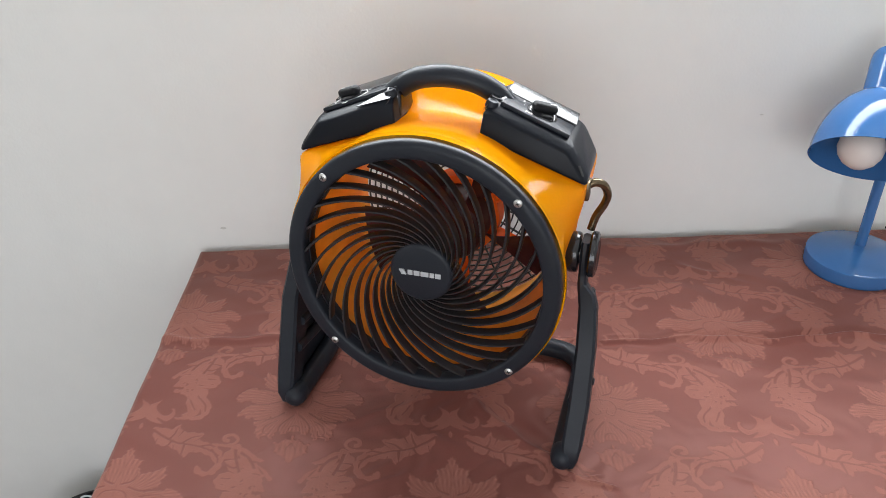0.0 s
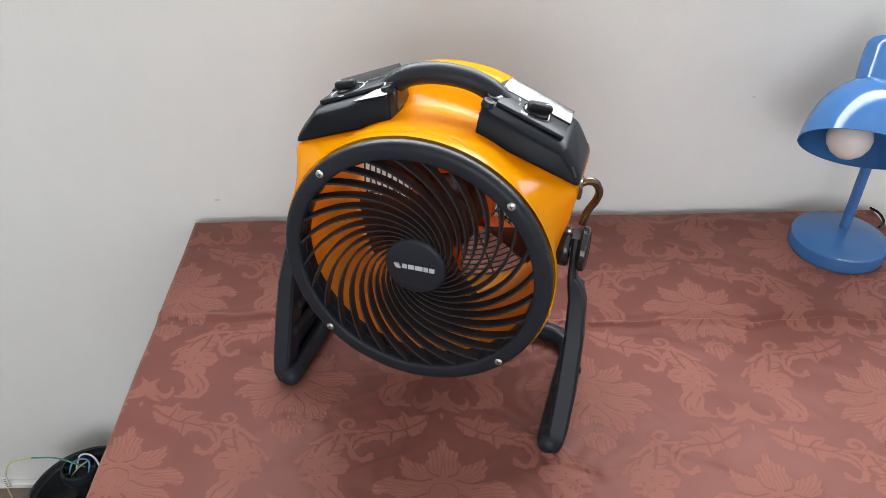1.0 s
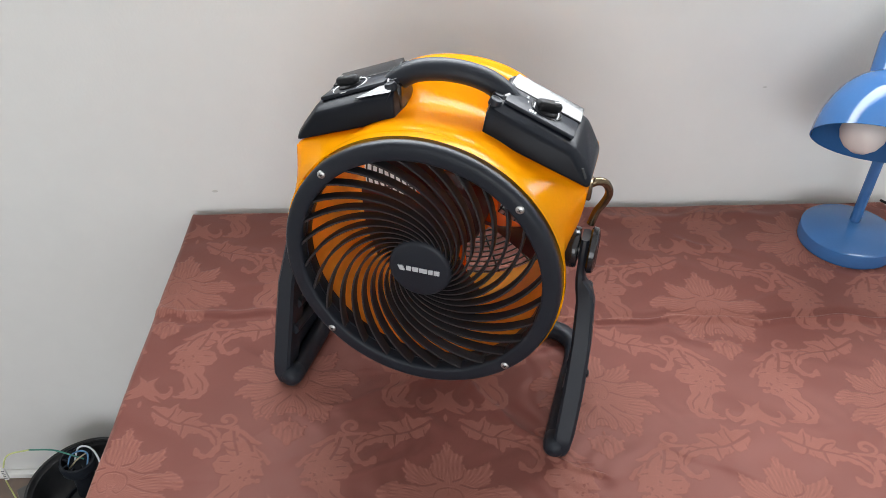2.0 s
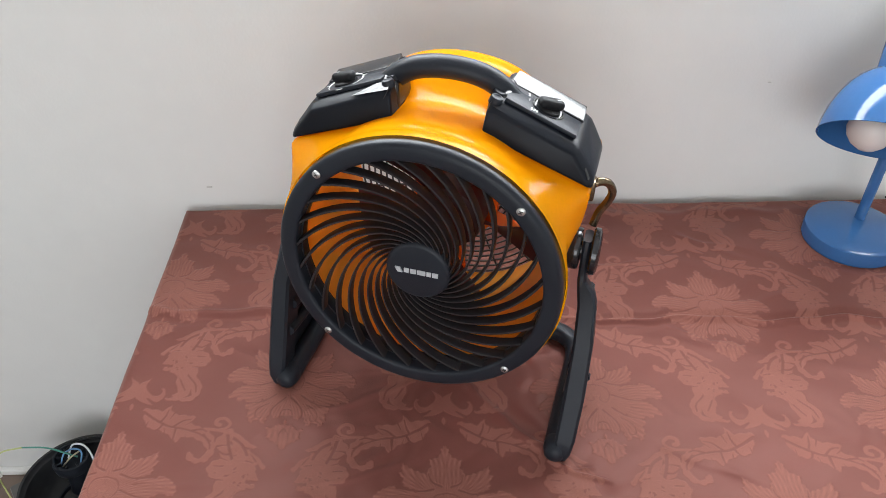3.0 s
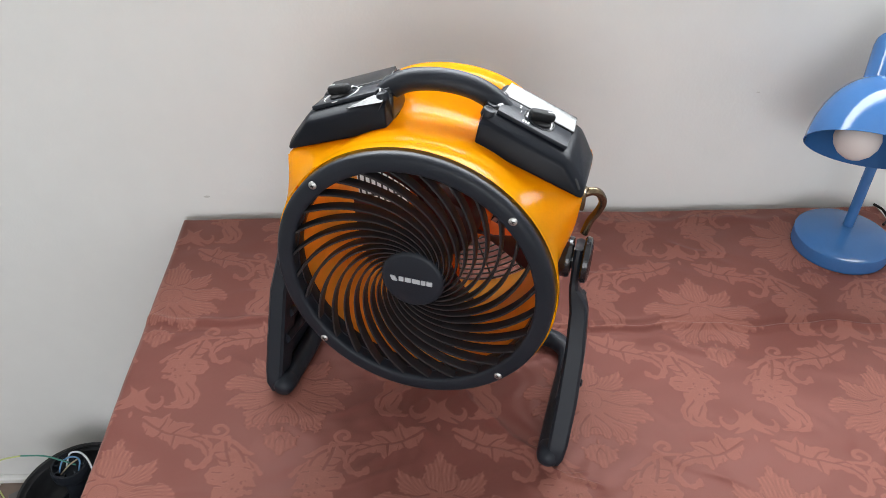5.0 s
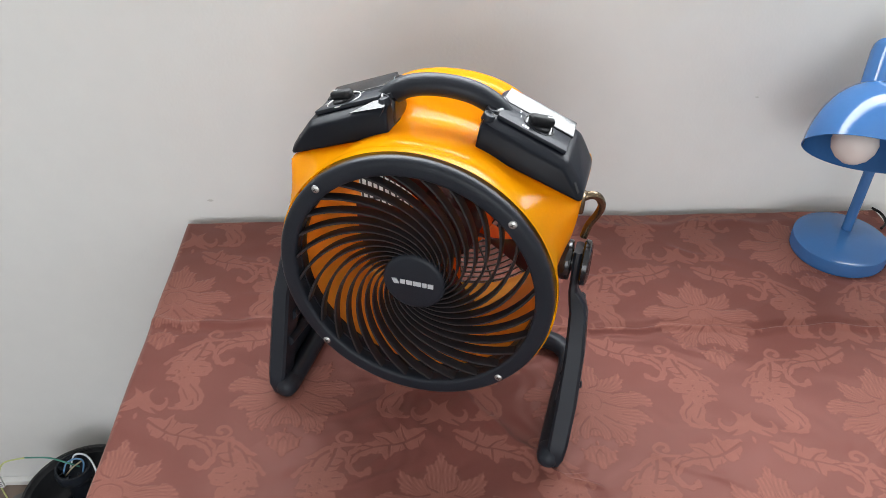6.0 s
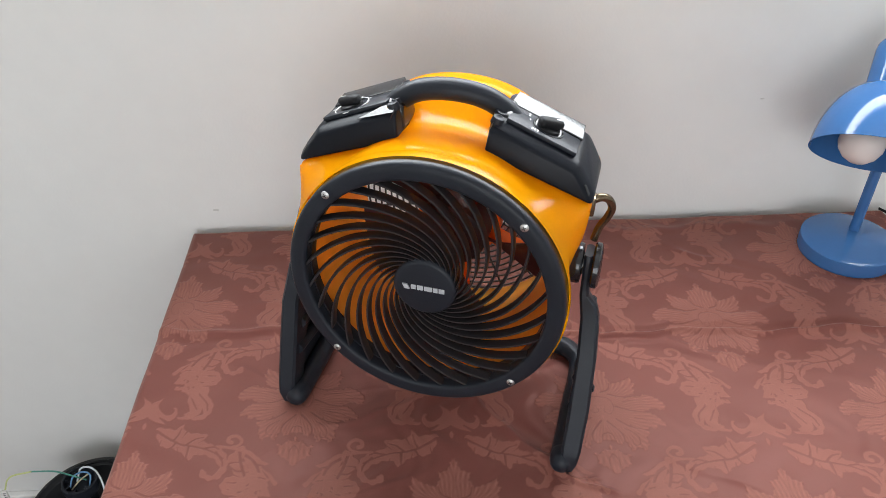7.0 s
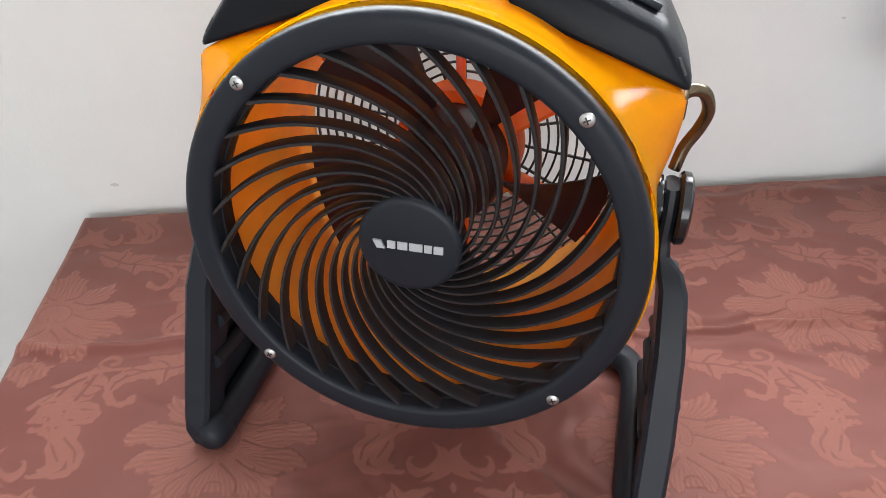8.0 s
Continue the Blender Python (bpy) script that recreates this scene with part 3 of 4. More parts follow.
fan_part("grille_rim", lathe([(0.1310, 0.014), (0.1282, 0.0145), (0.1278, 0.026), (0.1310, 0.031)], 96, "y", loop=True), BLACK)

hub = fan_part("hub_cap", lathe([(0.0001, 0.0078), (0.029, 0.0080), (0.0318, 0.0086), (0.0335, 0.0102), (0.0342, 0.0125), (0.0342, 0.024), (0.0001, 0.0245)], 64, "y"), BLACK)
# emblem of plain pale bars
fan_part("emblem", hull([(-0.0232, 0.0062, 0.0028), (-0.0180, 0.0062, 0.0028), (-0.0152, 0.0062, -0.0028), (-0.0204, 0.0062, -0.0028), (-0.0232, 0.0085, 0.0028), (-0.0180, 0.0085, 0.0028), (-0.0152, 0.0085, -0.0028), (-0.0204, 0.0085, -0.0028)]), PALE_INK, hub, "pale slanted emblem bar", smooth=False)
for x0, x1 in ((-0.0140, -0.0086), (-0.0074, -0.0008), (0.0002, 0.0090), (0.0100, 0.0150), (0.0160, 0.0222)):
    fan_part("emblem", box(x0, x1, 0.0070, 0.0085, -0.0028, 0.0028, 0.0004), PALE_INK, hub, "plain pale emblem bar", smooth=False)


# housing: round barrel that swells into square shoulders under the control panels
PROFILE = ((0.0, 0.1508), (0.022, 0.1506), (0.029, 0.1484), (0.040, 0.1490), (0.10, 0.1452), (0.2, 0.1464))


def housing_radius(deg, y):
    a = radians(deg)
    c, s = math.cos(a), math.sin(a)
    base = PROFILE[-1][1]
    for (y0, r0), (y1, r1) in zip(PROFILE, PROFILE[1:]):
        if y0 <= y <= y1:
            t = (y - y0) / (y1 - y0)
            base = r0 + (r1 - r0) * (t if y0 > 0.036 else t * t * (3 - 2 * t))
    low = min(1, max(0, (0.50 - s) / 0.42))
    low = low * low * (3 - 2 * low)
    base -= 0.0105 * low * min(1, max(0, (y - 0.022) / 0.008))
    if y > 0.10:
        top = max(0.0, 1 - (abs(deg - 90) / 42) ** 4) if abs(deg - 90) < 42 else 0
        base += 0.027 * top * min(1, (y - 0.10) / 0.045) ** 1.5
    k = min(1, max(0, (y - 0.013) / 0.047))
    r = base
    if s > -0.35:
        side = (0.1545 - 0.0145 * low) / max(abs(c), 1e-6)
        roof = (0.1352 + 0.045 * 0.36) / max(s + 0.36 * abs(c), 1e-6)
        shoulder = (side ** -60 + roof ** -60) ** (-1 / 60) if s > 0 else side
        fade = min(1, max(0, (s + 0.35) / 0.4))
        fade = fade * fade * (3 - 2 * fade)
        shoulder = base + max(0, shoulder - base) * fade
        shoulder = min(shoulder, 0.2)
        beside = min(1, max(0, (abs(c) * base - 0.040) / 0.008))
        shoulder = base + (shoulder - base) * beside
        start = base + (PROFILE[0][1] - base) * beside * fade * (1 - low)
        r = start + (shoulder - start) * k
    if y > 0.168:
        r -= (r - 0.135) * ((y - 0.168) / 0.022) ** 2.2
    return r


rings = []
N_H = 180
for y in (0.012, 0.015, 0.018, 0.021, 0.024, 0.027, 0.030, 0.033, 0.036, 0.039, 0.042, 0.045, 0.048, 0.051, 0.054, 0.058, 0.062, 0.07, 0.08, 0.09, 0.1, 0.11, 0.12, 0.13, 0.14, 0.148, 0.156, 0.164, 0.172, 0.179, 0.185, 0.188, 0.19):
    rings.append([polar(housing_radius(-180 + 360 * i / N_H, y), -180 + 360 * i / N_H, y) for i in range(N_H)])
fan_part("housing", loft(rings, cap=False), YELLOW, label="glossy yellow plastic housing", angle=50)
fan_part("inner_barrel", loft([[polar(r, 360 * i / 96, y) for i in range(96)] for r, y in ((0.1318, 0.020), (0.1290, 0.045), (0.1262, 0.075), (0.1245, 0.105), (0.1240, 0.150), (0.1300, 0.1895))], cap=False), BARREL, label="yellow inner duct")

# rotor with dark paddle blades, at rest
rotor = fan_part("rotor", lathe([(0.0001, 0.106), (0.030, 0.107), (0.038, 0.111), (0.041, 0.118), (0.041, 0.150), (0.0001, 0.151)], 40, "y"), BLADE)


def blade_mesh():
    front, rear = [], []
    rows = []
    for i in range(9):
        s = i / 8
        r = 0.040 + (0.119 - 0.040) * s
        row = []
        half = 11 + 8.5 * s
        for j in range(8):
            t = j / 7
            deg = -half + 2 * half * t + 6 * s
            row.append(Vector(polar(r, deg, 0.122 + 0.028 * (1 - t) + 0.004 * math.sin(math.pi * t))))
        rows.append(row)
    bm = bmesh.new()
    th = Vector((0, 0.0022, 0))
    up_ = [[bm.verts.new(p) for p in row] for row in rows]
    lo = [[bm.verts.new(p + th) for p in row] for row in rows]
    for i in range(8):
        for j in range(7):
            bm.faces.new((up_[i][j], up_[i][j + 1], up_[i + 1][j + 1], up_[i + 1][j]))
            bm.faces.new((lo[i][j], lo[i + 1][j], lo[i + 1][j + 1], lo[i][j + 1]))
    border = [(i, 0) for i in range(9)] + [(8, j) for j in range(1, 8)] + [(i, 7) for i in range(7, -1, -1)] + [(0, j) for j in range(6, 0, -1)]
    for (a, b), (c, d) in zip(border, border[1:] + border[:1]):
        bm.faces.new((up_[a][b], up_[c][d], lo[c][d], lo[a][b]))
    return bm


first_blade = fan_part("blade", blade_mesh(), BLADE, rotor)
N_BLADE = 5
for k in range(N_BLADE):
    blade = first_blade if k == 0 else new("blade", first_blade.data)
    blade.parent = rotor
    blade.matrix_basis = LIFT @ pose(0, 0, 0, 0, -(-20 + 360 / N_BLADE * k), 0) @ LIFT.inverted()

# motor and its struts behind the rotor
fan_part("motor", lathe([(0.0001, 0.152), (0.036, 0.152), (0.040, 0.154), (0.040, 0.180), (0.034, 0.186), (0.0001, 0.187)], 40, "y"), BLACK)
motor_mount = fan_part("motor_mount", lathe([(0.0405, 0.152), (0.0500, 0.152), (0.0500, 0.180), (0.0405, 0.180)], 48, "y", loop=True), STRUT, label="orange motor cradle")
for k in range(6):
    m = pose(0, 0, 0, 0, -(33.0 + 60 * k), 0)
    fan_part("strut", shift(hull([(0.048, 0.154, -0.008), (0.048, 0.154, -0.0055), (0.126, 0.158, -0.008), (0.126, 0.158, -0.0055), (0.048, 0.174, 0.001), (0.048, 0.174, 0.0035), (0.126, 0.180, 0.002), (0.126, 0.180, 0.0045)]), m), STRUT, motor_mount, smooth=False)

# rear wire guard
guard = fan_part("rear_guard", lathe([(0.132, 0.187), (0.137, 0.187), (0.137, 0.193), (0.132, 0.193)], 80, "y", loop=True), WIRE)
r = 0.030
while r < 0.131:
    fan_part("wire_ring", lathe([(r - 0.0009, 0.1890), (r + 0.0009, 0.1890), (r + 0.0009, 0.1908), (r - 0.0009, 0.1908)], 64, "y", loop=True), WIRE, guard)
    r += 0.0075
for k in range(18):
    fan_part("spoke", shift(box(0.026, 0.133, 0.1905, 0.1925, -0.0010, 0.0010), pose(0, 0, 0, 0, 20 * k + 7, 0)), WIRE, guard, smooth=False)
fan_part("guard_plate", lathe([(0.0001, 0.188), (0.030, 0.188), (0.030, 0.193), (0.0001, 0.193)], 40, "y"), WIRE, guard)


# control panels on the shoulders
def panel_points(s):
    """Corners of one panel block; s is +1 on the right, -1 on the left."""
    return [(s * x, y, z) for x, y, z in (
        (0.0445, 0.0625, 0.1365), (0.1562, 0.0620, 0.0960), (0.1562, 0.150, 0.0960), (0.0445, 0.152, 0.1365),
        (0.0480, 0.0660, 0.1640), (0.1340, 0.0650, 0.1285), (0.1555, 0.0740, 0.1060), (0.1545, 0.140, 0.1070), (0.1400, 0.150, 0.1290), (0.0560, 0.152, 0.1640),
        (0.0520, 0.0800, 0.1690), (0.1360, 0.0780, 0.1345), (0.1370, 0.140, 0.1360), (0.0570, 0.142, 0.1710))]


def panel_frame(s):
    """Axes on the sloping top of a panel: along the slope, back, and out."""
    along = Vector((s * 0.0880, 0.0, -0.0350)).normalized()
    back = Vector((0, 1, 0))
    out = along.cross(back) if s < 0 else back.cross(along) * -1
    if out.z < 0:
        out = -out
    m = Matrix((along, back, out)).transposed().to_4x4()
    return Matrix.Translation((s * 0.0970, 0.108, 0.1527)) @ m


for s in (1, -1):
    panel = fan_part("control_panel", hull(panel_points(s), 0.0034), PANEL, label="black plastic control panel with a rotary switch")
    m = panel_frame(s)
    plate = fan_part("dial_plate", shift(box(-0.038, 0.038, -0.0185, 0.0185, -0.003, 0.0012, 0.0010), m @ Matrix.Translation((0, -0.0085, 0)) @ pose(0, 0, 0, -4.5, 0, 0)), BLACK, panel, "black dial plate")
    fan_part("rear_plate", shift(hull([(-0.041, 0.0105, -0.004), (0.040, 0.0105, -0.004), (0.038, 0.036, -0.004), (-0.039, 0.036, -0.004), (-0.041, 0.0105, 0.0012), (0.040, 0.0105, 0.0012), (0.038, 0.036, 0.0046), (-0.039, 0.036, 0.0046)], 0.0008), m), GLOSS, panel, "glossy black rear plate of the panel")
    place = m @ Matrix.Translation((0.003, -0.004, 0)) if s > 0 else m @ Matrix.Translation((0.010, -0.008, 0))
    turned = 35 if s > 0 else 20
    fan_part("dial_rim", shift(lathe([(0.0150, 0.0012), (0.0152, 0.0024), (0.0166, 0.0024), (0.0170, 0.0012)] if s > 0 else [(0.0184, 0.0012), (0.0184, 0.0022), (0.0192, 0.0022), (0.0192, 0.0012)], 40, loop=True), place), WHITE_INK if s < 0 else GLOSS, plate)
    if s > 0:
        fan_part("dial_disc", shift(lathe([(0.0001, 0.0020), (0.0142, 0.0020), (0.0146, 0.0016), (0.0146, -0.002), (0.0001, -0.002)], 36), place @ pose(0, 0, 0, 8, 0, 0)), GLOSS, plate, "glossy black recess round the knob")
    knob = fan_part("knob", shift(lathe([(0.0125, 0.001), (0.0122, 0.0035), (0.0110, 0.0045), (0.0001, 0.0048)], 32), place), RUBBER, panel, "black rotary knob")
    fan_part("grip", shift(box(-0.0140, 0.0140, -0.0062, 0.0062, 0.003, 0.0130, 0.0042, 3), place @ pose(0, 0, 0, 0, 0, turned)), RUBBER, knob)
    fan_part("pointer", shift(box(0.0045, 0.0112, -0.0006, 0.0006, 0.0125, 0.0133), place @ pose(0, 0, 0, 0, 0, turned)), WHITE_INK, knob, "white pointer line", smooth=False)
    if s > 0:
        for i, digit in enumerate(("2", "1")):
            txt = bpy.data.curves.new("dial_number", "FONT")
            txt.body, txt.size, txt.extrude, txt.align_x, txt.align_y = digit, 0.0062, 0.0001, "CENTER", "CENTER"
            ob = new("dial_number", txt)
            txt.materials.append(WHITE_INK)
            ob.parent = panel
            ob.matrix_basis = LIFT @ m @ Matrix.Translation((-0.019 + 0.002 * i, 0.004 - 0.0105 * i, 0.0013 + 0.0008 * i))
        for i in range(3):
            fan_part("dial_mark", shift(box(-0.0125 + 0.0028 * i, -0.0108 + 0.0028 * i, -0.0235, -0.0195, 0.0014, 0.0027), m), WHITE_INK, plate, "tiny white printed bar", smooth=False)
    else:
        for i in range(5):
            a = radians(150 - 50 * i)
            fan_part("dial_mark", shift(box(-0.0016, 0.0016, -0.0005, 0.0005, 0.0014, 0.0019), place @ Matrix.Translation((0.0215 * math.cos(a), 0.0215 * math.sin(a), 0)) @ pose(0, 0, 0, 0, 0, math.degrees(a))), WHITE_INK, plate, "tiny white printed bar", smooth=False)
    if s < 0:
        # added gloss wedge: the tapering highlight of this edge, put into shape
        fan_part("highlight_strip", hull([(-x, y + dy, z + dz) for x, y, z in ((0.0500, 0.0680, 0.1646), (0.0530, 0.0795, 0.1690), (0.0660, 0.0785, 0.1640), (0.0780, 0.0710, 0.1549), (0.0900, 0.0705, 0.1504)) for dy, dz in ((0, 0), (-0.0005, 0.0009))]), GLOSS, panel, "glossy strip in the shape of the highlight along the front edge")
    # screw bosses where the handle meets the panel
    for y in (0.078, 0.092):
        fan_part("screw_boss", shift(lathe([(0.0001, 0.0002), (0.0030, 0.0004), (0.0042, 0.0014), (0.0056, 0.0012), (0.0064, -0.001), (0.0066, -0.006), (0.0001, -0.0062)], 24), Matrix.Translation((s * 0.0545, y, 0.1690)) @ pose(0, 0, 0, 0, s * 20, 0)), BLACK, panel)
    fan_part("vent_slot", shift(box(-0.0014, 0.0014, -0.0055, 0.0055, -0.0012, 0.0006, 0.0004), axis_matrix((s * 0.1487, 0.0672, 0.1104), (s * 0.36, -0.2, 0.26))), WIRE, panel, smooth=False)

# bead added down the edge of each shoulder, to draw its thin bright highlight
for s in (1, -1):
    fan_part("edge_glint_bead", tube([(s * 0.1524, 0.0610, 0.0925), (s * 0.1520, 0.0605, 0.078), (s * 0.1490, 0.0605, 0.058), (s * 0.1435, 0.0600, 0.038), (s * 0.1395, 0.0580, 0.020)], 0.0018, 10, 6), YELLOW)

# carrying handle
fan_part("handle", tube([(-0.064, 0.104, 0.154), (-0.050, 0.101, 0.168), (-0.030, 0.098, 0.1795), (0.0, 0.097, 0.1845), (0.030, 0.100, 0.1805), (0.052, 0.106, 0.168), (0.066, 0.110, 0.152)], 0.0122, 20, 8, 0.95), BLACK, label="black arched carrying handle")
for s in (1, -1):
    fan_part("handle_foot", hull([(s * x, y, z) for x, y, z in ((0.043, 0.080, 0.140), (0.068, 0.080, 0.140), (0.043, 0.122, 0.140), (0.068, 0.122, 0.140), (0.0455, 0.084, 0.166), (0.064, 0.082, 0.1665), (0.047, 0.120, 0.174), (0.066, 0.120, 0.172))], 0.004), GLOSS)

# pivot knobs
for s in (1, -1):
    pivot = fan_part("pivot_knob", shift(lathe([(0.0001, -0.018), (0.020, -0.018), (0.0225, -0.010), (0.0225, -0.004), (0.0215, -0.002), (0.012, -0.001), (0.012, 0.0085), (0.0235, 0.0092), (0.0255, 0.0112), (0.0250, 0.0160), (0.022, 0.0178), (0.018, 0.0185), (0.016, 0.0176), (0.0001, 0.0172)], 36, "x"), Matrix.Translation((0.1545, 0.096, 0.004))), GLOSS, label="black round pivot knob")
    if s < 0:
        pivot.data.transform(Matrix.Diagonal((-1, 1, 1, 1)))
        pivot.data.flip_normals()
# cord hook on the side
hook = fan_part("cord_hook", tube([(0.150, 0.096, 0.080), (0.160, 0.099, 0.086), (0.169, 0.106, 0.082), (0.174, 0.114, 0.068), (0.171, 0.119, 0.053), (0.164, 0.120, 0.038), (0.160, 0.118, 0.022)], 0.0044, 14), BRONZE, label="dark metal cord hook")
fan_part("hook_plate", box(0.151, 0.1575, 0.084, 0.100, 0.070, 0.092, 0.002), BRONZE, hook)

# stand: bent floor bar and two slotted side frames
stand = fan_part("base_bar", tube([(-0.1640, 0.018, ground(-0.1640, 0.018, 0.0128)), (-0.1640, 0.08, ground(-0.1640, 0.08, 0.0128)), (-0.1640, 0.150, ground(-0.1640, 0.150, 0.0128)), (-0.1530, 0.176, ground(-0.1530, 0.176, 0.0128)), (-0.120, 0.188, ground(-0.12, 0.188, 0.0128)), (0.0, 0.190, ground(0, 0.19, 0.0128)), (0.120, 0.188, ground(0.12, 0.188, 0.0128)), (0.1530, 0.176, ground(0.1530, 0.176, 0.0128)), (0.1640, 0.150, ground(0.1640, 0.150, 0.0128)), (0.1640, 0.08, ground(0.1640, 0.08, 0.0128)), (0.1640, 0.004, ground(0.1640, 0.004, 0.0128))], 0.0122, 16, 8), BLACK, label="black tubular base bar")


def side_strut(s, path):
    """A flat bar in a side plane; path of (x, y, z, width, thickness)."""
    rings = []
    pts = [Vector((s * p[0] if s > 0 else -p[0] - 0.003, p[1], p[2])) for p in path]
    for i, q in enumerate(pts):
        d = (pts[min(i + 1, len(pts) - 1)] - pts[max(i - 1, 0)]).normalized()
        xdir = Vector((1, 0, 0))
        n = d.cross(xdir).normalized()
        w, h = path[i][3] / 2, path[i][4] / 2
        e = min(0.003, h * 0.6)
        rings.append([q + n * a + xdir * b for a, b in ((w, h - e), (w - e, h), (-w + e, h), (-w, h - e), (-w, -h + e), (-w + e, -h), (w - e, -h), (w, -h + e))])
    return loft(rings)


for s in (1, -1):
    g = lambda y, h: ground(s * 0.17, y, h)
    fy = 0.0 if s > 0 else 0.014
    side = fan_part("side_frame", side_strut(s, [(0.1590, 0.096, 0.022, 0.024, 0.0085), (0.1590, 0.096, 0.006, 0.036, 0.0085), (0.1590, 0.094, -0.016, 0.028, 0.0085), (0.1600, 0.090, -0.030, 0.026, 0.010), (0.1660, 0.085, -0.040, 0.032, 0.018), (0.1700, 0.079, -0.052, 0.036, 0.0195), (0.1738, 0.060, -0.092, 0.036, 0.0210), (0.1752, 0.034 + 0.7 * fy, -0.148, 0.034, 0.0220), (0.1742, 0.012 + fy, g(0.012 + fy, 0.026), 0.031, 0.0215), (0.1735, 0.003 + fy, g(0.003 + fy, 0.013), 0.026, 0.018), (0.1715, fy, g(fy, 0.004), 0.016, 0.014)]), BLACK, label="black slotted side frame of the stand")
    fan_part("rear_brace", side_strut(s, [(0.1680, 0.090, -0.045, 0.026, 0.012), (0.1720, 0.112, -0.110, 0.022, 0.012), (0.172, 0.140, g(0.140, 0.018), 0.020, 0.012)]), BLACK, side)
    fan_part("web", hull([(s * (x + dx), y, z) for x, y, z in ((0.1730, 0.088, -0.060), (0.1775, 0.020 + fy, -0.180), (0.1750, 0.136, g(0.136, 0.008)), (0.1750, 0.014 + fy, g(0.014 + fy, 0.008)), (0.1760, 0.128, g(0.128, 0.030))) for dx in (0.0, 0.004)]), BLACK, side)
    for y0, z0, y1, z1 in ((0.066, -0.085, 0.108, -0.100), (0.050, -0.120, 0.116, -0.128), (0.036, -0.150, 0.128, -0.160)):
        fan_part("rib", tube([(s * 0.168, y0, z0), (s * 0.168, (y0 + y1) / 2, (z0 + z1) / 2), (s * 0.168, y1, z1)], 0.0065, 10, 3), BLACK, side)
    fan_part("foot_cap", shift(lathe([(0.0001, -0.016), (0.007, -0.015), (0.0115, -0.011), (0.0135, -0.004), (0.0138, 0.006), (0.0130, 0.0085), (0.0001, 0.009)], 24, "y"), Matrix.Translation((s * 0.1655, 0.004 + fy, ground(s * 0.1655, 0.004 + fy, 0.0138)))), BLACK, stand, "black rubber foot cap")
    fan_part("frame_screw", shift(lathe([(0.0001, 0.0), (0.004, 0.0), (0.0045, 0.002), (0.003, 0.0032), (0.0001, 0.0034)], 16, "x"), Matrix.Translation((0.1845 if s > 0 else -0.1910, 0.045, -0.126))), BLACK, side)

# ---- desk lamp ----
LAMP = (0.6695, 1.064)
lamp = empty("desk_lamp", pose(LAMP[0], LAMP[1], TOP), "glossy blue desk lamp with a round base, switched off", "lamp")
lamp_inv = lamp.matrix_world.inverted()
part("base", lathe([(0.0001, 0.0005), (0.0700, 0.0005), (0.0712, 0.002), (0.0714, 0.006), (0.0706, 0.018), (0.0696, 0.0215), (0.0670, 0.023), (0.0001, 0.0235)], 72), BLUE, lamp, "blue enamelled disc base")
part("stem", shift(tube([(0.687, 1.086, TOP + 0.023), (0.691, 1.091, TOP + 0.09), (0.696, 1.099, TOP + 0.16), (0.699, 1.116, TOP + 0.215), (0.692, 1.127, TOP + 0.255), (0.679, 1.120, TOP + 0.275)], 0.0078, 16), lamp_inv), BLUE, lamp)
RIM, AXIS = Vector((0.615, 1.003, 0.958)), Vector((0.31, 0.62, 0.72))
HEAD = lamp_inv @ axis_matrix(RIM, AXIS)
shade = part("shade", shift(lathe([(0.0790, 0.0), (0.0776, 0.014), (0.0738, 0.032), (0.0672, 0.050), (0.0585, 0.066), (0.0480, 0.079), (0.0370, 0.088), (0.0300, 0.092), (0.0290, 0.0905), (0.0360, 0.0862), (0.0468, 0.0772), (0.0570, 0.0645), (0.0656, 0.0490), (0.0721, 0.0315), (0.0760, 0.014), (0.0775, 0.0)], 72, loop=True), HEAD), BLUE, lamp, "blue enamelled dome shade")
part("collar", shift(lathe([(0.0285, 0.0880), (0.0285, 0.096), (0.0270, 0.140), (0.0255, 0.150), (0.0215, 0.156), (0.0001, 0.157)], 48), HEAD), BLUE, shade)
part("bulb", shift(lathe([(0.0001, -0.002), (0.010, -0.0005), (0.020, 0.006), (0.0270, 0.016), (0.0295, 0.027), (0.0270, 0.039), (0.0205, 0.051), (0.0150, 0.064), (0.0140, 0.078), (0.0001, 0.080)], 40), Matrix.Translation((-0.023, -0.010, -0.007)) @ HEAD @ Matrix.Translation((0, 0, 0.002))), BULB, lamp, "frosted white light bulb")
part("cord", shift(tube([(0.757, 1.105, TOP + 0.008), (0.775, 1.125, TOP + 0.0045), (0.779, 1.150, TOP + 0.0045), (0.772, 1.166, TOP + 0.0042)], 0.0021, 10), lamp_inv), RUBBER, lamp, "black power cord")

# ---- fan base and loose wires on the floor beside the table ----
BX, BY = -0.620, 1.032
pedestal = empty("pedestal_base", pose(BX, BY, FLOOR_Z), "round black plastic pedestal base lying on the floor beside the table", "pedestal")
pz = 0.166
bowl = part("bowl", lathe([(0.0001, 0.0), (0.075, 0.0), (0.092, 0.04), (0.106, 0.11), (0.108, pz - 0.008), (0.111, pz - 0.002), (0.110, pz + 0.001), (0.106, pz), (0.103, pz - 0.008), (0.100, pz - 0.010), (0.098, pz - 0.026), (0.091, pz - 0.044), (0.078, pz - 0.056), (0.040, pz - 0.060), (0.0001, pz - 0.060)], 80), DISH, pedestal, "black dish with a stepped rim")
part("rib", shift(lathe([(0.052, -0.0585), (0.054, -0.052), (0.057, -0.052), (0.059, -0.058)], 48, loop=True), Matrix.Translation((0, 0, pz))), BLACK, bowl)
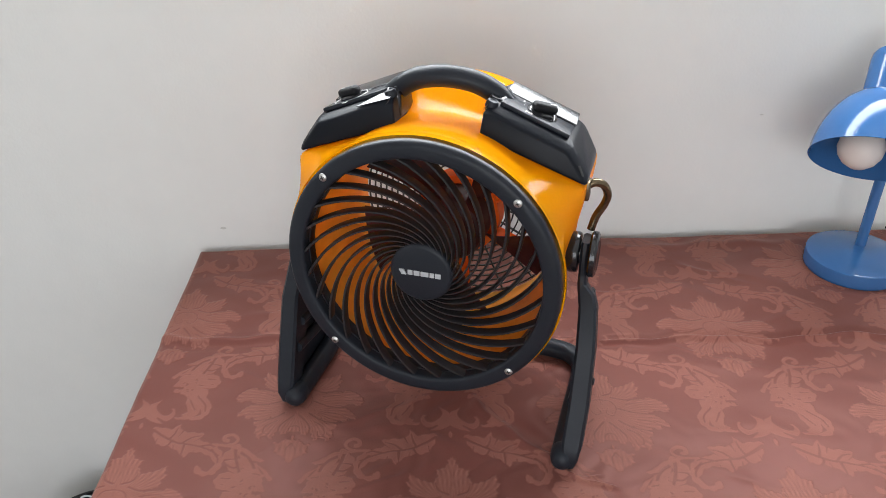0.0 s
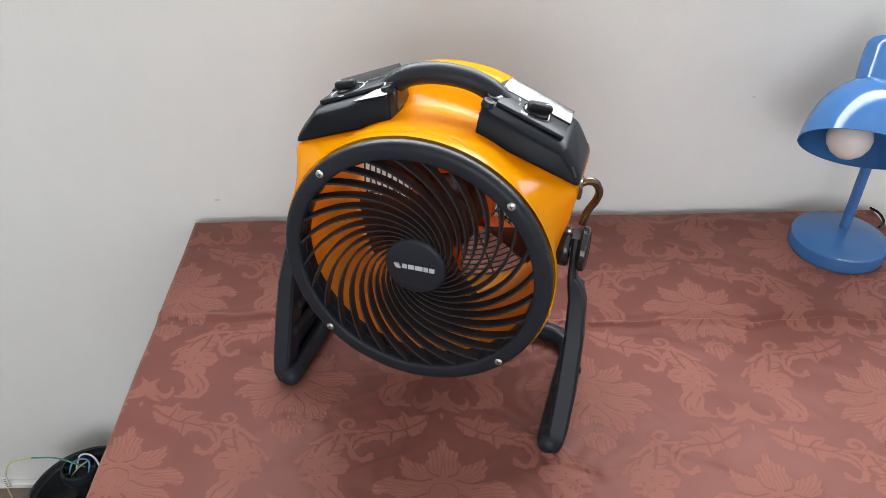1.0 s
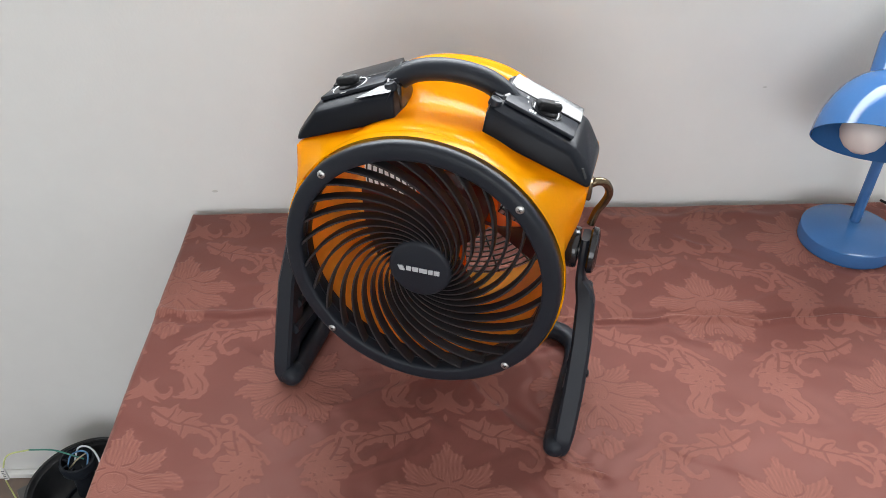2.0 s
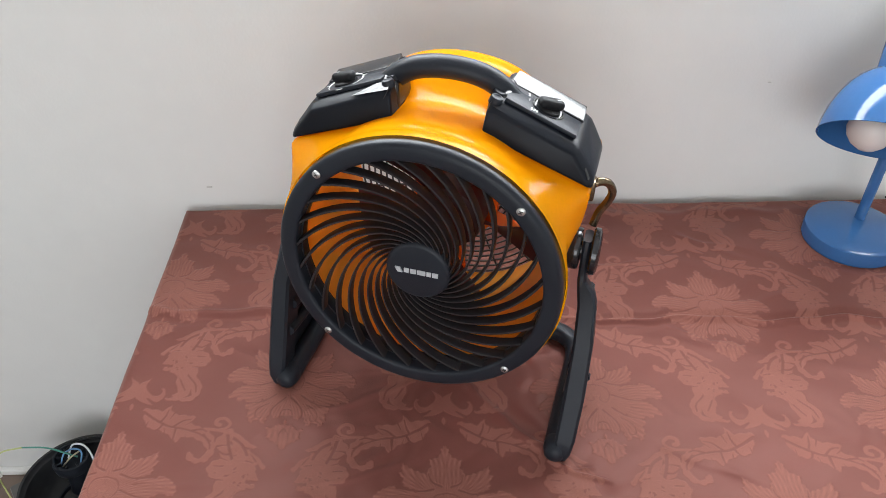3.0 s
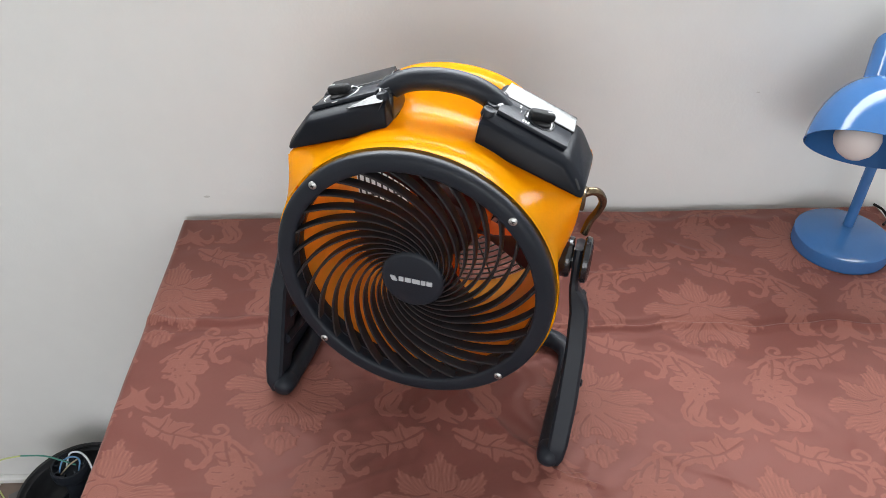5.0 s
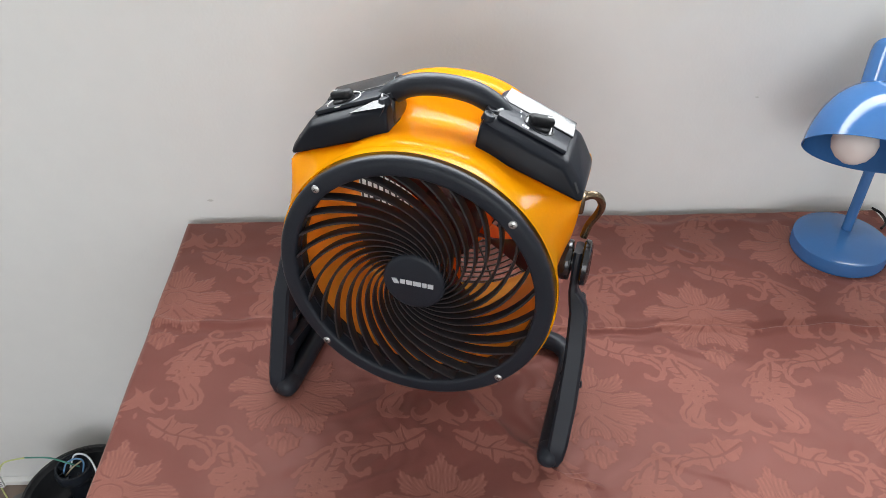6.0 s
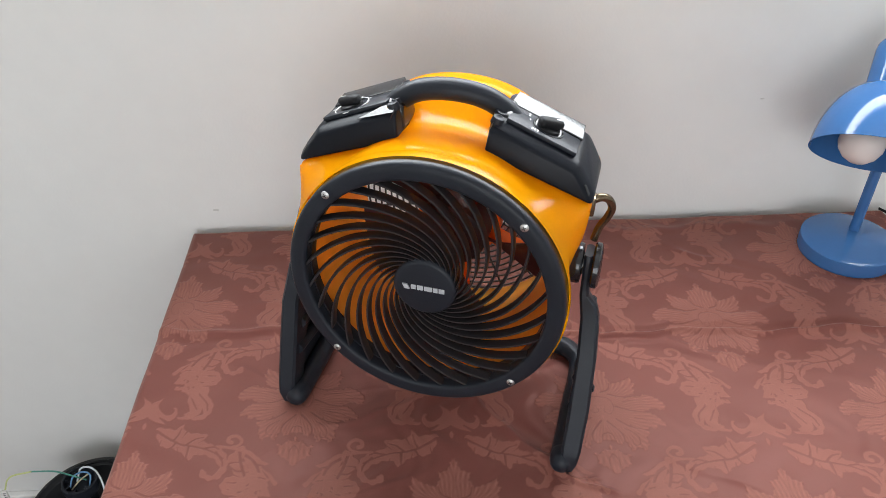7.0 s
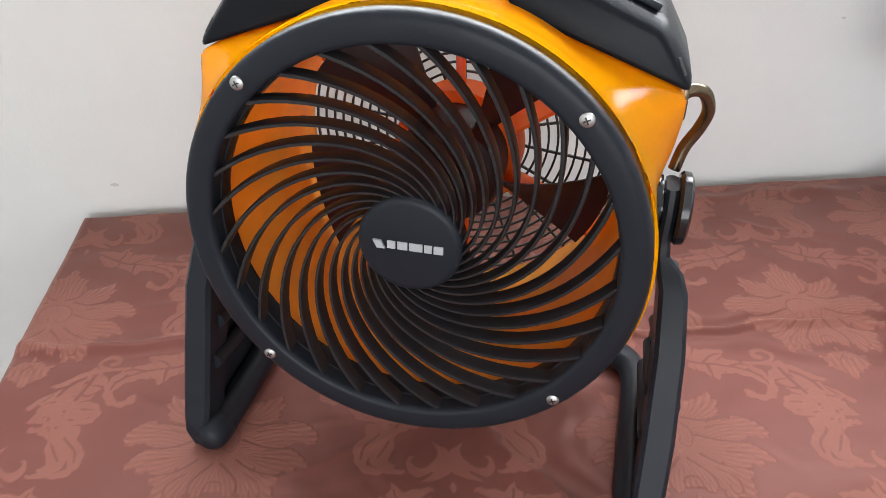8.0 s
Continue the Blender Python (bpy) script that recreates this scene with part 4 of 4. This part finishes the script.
CUP = Matrix.Translation((-0.022, 0.036, pz - 0.030))
cup = part("cup", shift(lathe([(0.0001, -0.032), (0.024, -0.032), (0.021, -0.020), (0.020, 0.022), (0.026, 0.030), (0.033, 0.038), (0.0345, 0.052), (0.0325, 0.060), (0.0285, 0.061), (0.0270, 0.055), (0.0225, 0.050), (0.0001, 0.047)], 40), CUP), BLACK, pedestal, "black hollow neck with ribs")
for k in range(8):
    part("fin", shift(box(0.0195, 0.0275, -0.0012, 0.0012, 0.046, 0.0595, 0.0005), CUP @ pose(0, 0, 0, 0, 0, 45 * k)), BLACK, cup, smooth=False)


def wire_thing(name, label, pts, radius, mat):
    base = Vector(pts[0])
    ob = link_mesh(name, tube([Vector(p) - base for p in pts], radius, 10, 10), mat)
    ob.matrix_world = Matrix.Translation(base)
    return tagged(ob, label, "cable")


cx, cy, cz = BX - 0.022, BY + 0.036, FLOOR_Z + pz + 0.018
wire_thing("blue_cable", "blue insulated wire looping out of the pedestal neck", [(cx - 0.016, cy - 0.012, cz + 0.002), (cx - 0.012, cy + 0.004, cz + 0.016), (cx + 0.006, cy + 0.010, cz + 0.022), (cx + 0.022, cy + 0.002, cz + 0.022), (cx + 0.020, cy - 0.010, cz + 0.003)], 0.0016, BLUE_WIRE)
wire_thing("white_cable", "pale white wire arching out of the pedestal neck", [(cx - 0.008, cy + 0.004, cz + 0.002), (cx + 0.000, cy + 0.018, cz + 0.022), (cx + 0.022, cy + 0.016, cz + 0.024), (cx + 0.040, cy + 0.000, cz + 0.012), (cx + 0.048, cy - 0.020, cz - 0.030)], 0.0018, PALE_WIRE)
wire_thing("bare_cable", "short stripped copper wire ends in the pedestal neck", [(cx - 0.012, cy - 0.014, cz + 0.001), (cx + 0.002, cy - 0.004, cz + 0.014), (cx + 0.016, cy + 0.008, cz + 0.018)], 0.0016, COPPER)
wire_thing("black_cable", "black power cable looped over the pedestal rim", [(cx - 0.020, cy + 0.000, cz + 0.004), (cx - 0.010, cy + 0.012, cz + 0.016), (cx + 0.012, cy + 0.030, cz + 0.020), (cx + 0.050, cy + 0.040, cz + 0.008), (cx + 0.085, cy + 0.000, cz - 0.020)], 0.0026, RUBBER)
wire_thing("green_cable", "green earth wire running out over the pedestal rim", [(cx + 0.010, cy + 0.004, cz + 0.006), (-0.650, 1.068, 0.272), (-0.686, 1.077, 0.276), (-0.735, 1.085, 0.268)], 0.0016, GREEN_WIRE)
wire_thing("earth_cable", "pale yellow-green wire hanging from the pedestal to the floor", [(-0.733, 1.085, 0.2685), (-0.780, 1.087, 0.252), (-0.796, 1.081, 0.225), (-0.800, 1.075, 0.195), (-0.805, 1.080, 0.140), (-0.780, 1.050, 0.100), (-0.760, 1.000, FLOOR_Z + 0.002)], 0.0016, LIME_WIRE)
tag = link_mesh("cable_tag", box(-0.0045, 0.0045, -0.0022, 0.0022, -0.015, 0.015, 0.0008), TAG)
tag.matrix_world = Matrix.Translation((-0.798, 1.077, 0.208)) @ pose(0, 0, 0, -8, -6, 0)
tagged(tag, "small white printed paper tag wrapped round a wire", "tag")
for i in range(5):
    part("printed_bar", box(-0.0028, 0.0030 - 0.001 * (i % 2), -0.0027, -0.0021, -0.011 + 0.0046 * i, -0.0090 + 0.0046 * i), DARK_INK, tag, smooth=False)
adapter = link_mesh("power_adapter", box(-0.045, 0.045, -0.03, 0.03, 0.0, 0.035, 0.004), GREY)
adapter.matrix_world = pose(-0.775, 1.120, FLOOR_Z, 0, 0, 35)
tagged(adapter, "dark grey plastic adapter box lying on the floor", "adapter")

# small scuffs on the wall
for sx, sz, r in ((-0.313, 0.781, 0.0035), (0.537, 0.951, 0.0022)):
    scuff = link_mesh("wall_scuff", lathe([(0.0001, -0.0006), (r * 0.7, -0.0006), (r, 0.0004), (0.0001, 0.0004)], 14, "y"), material("scuffed_paint", (0.56, 0.55, 0.53), 0.8))
    scuff.matrix_world = Matrix.Translation((sx, WALL_Y, sz)) @ Matrix.Diagonal((1.6, 1, 0.7, 1))
    tagged(scuff, "tiny grey scuff mark on the painted wall", "scuff")
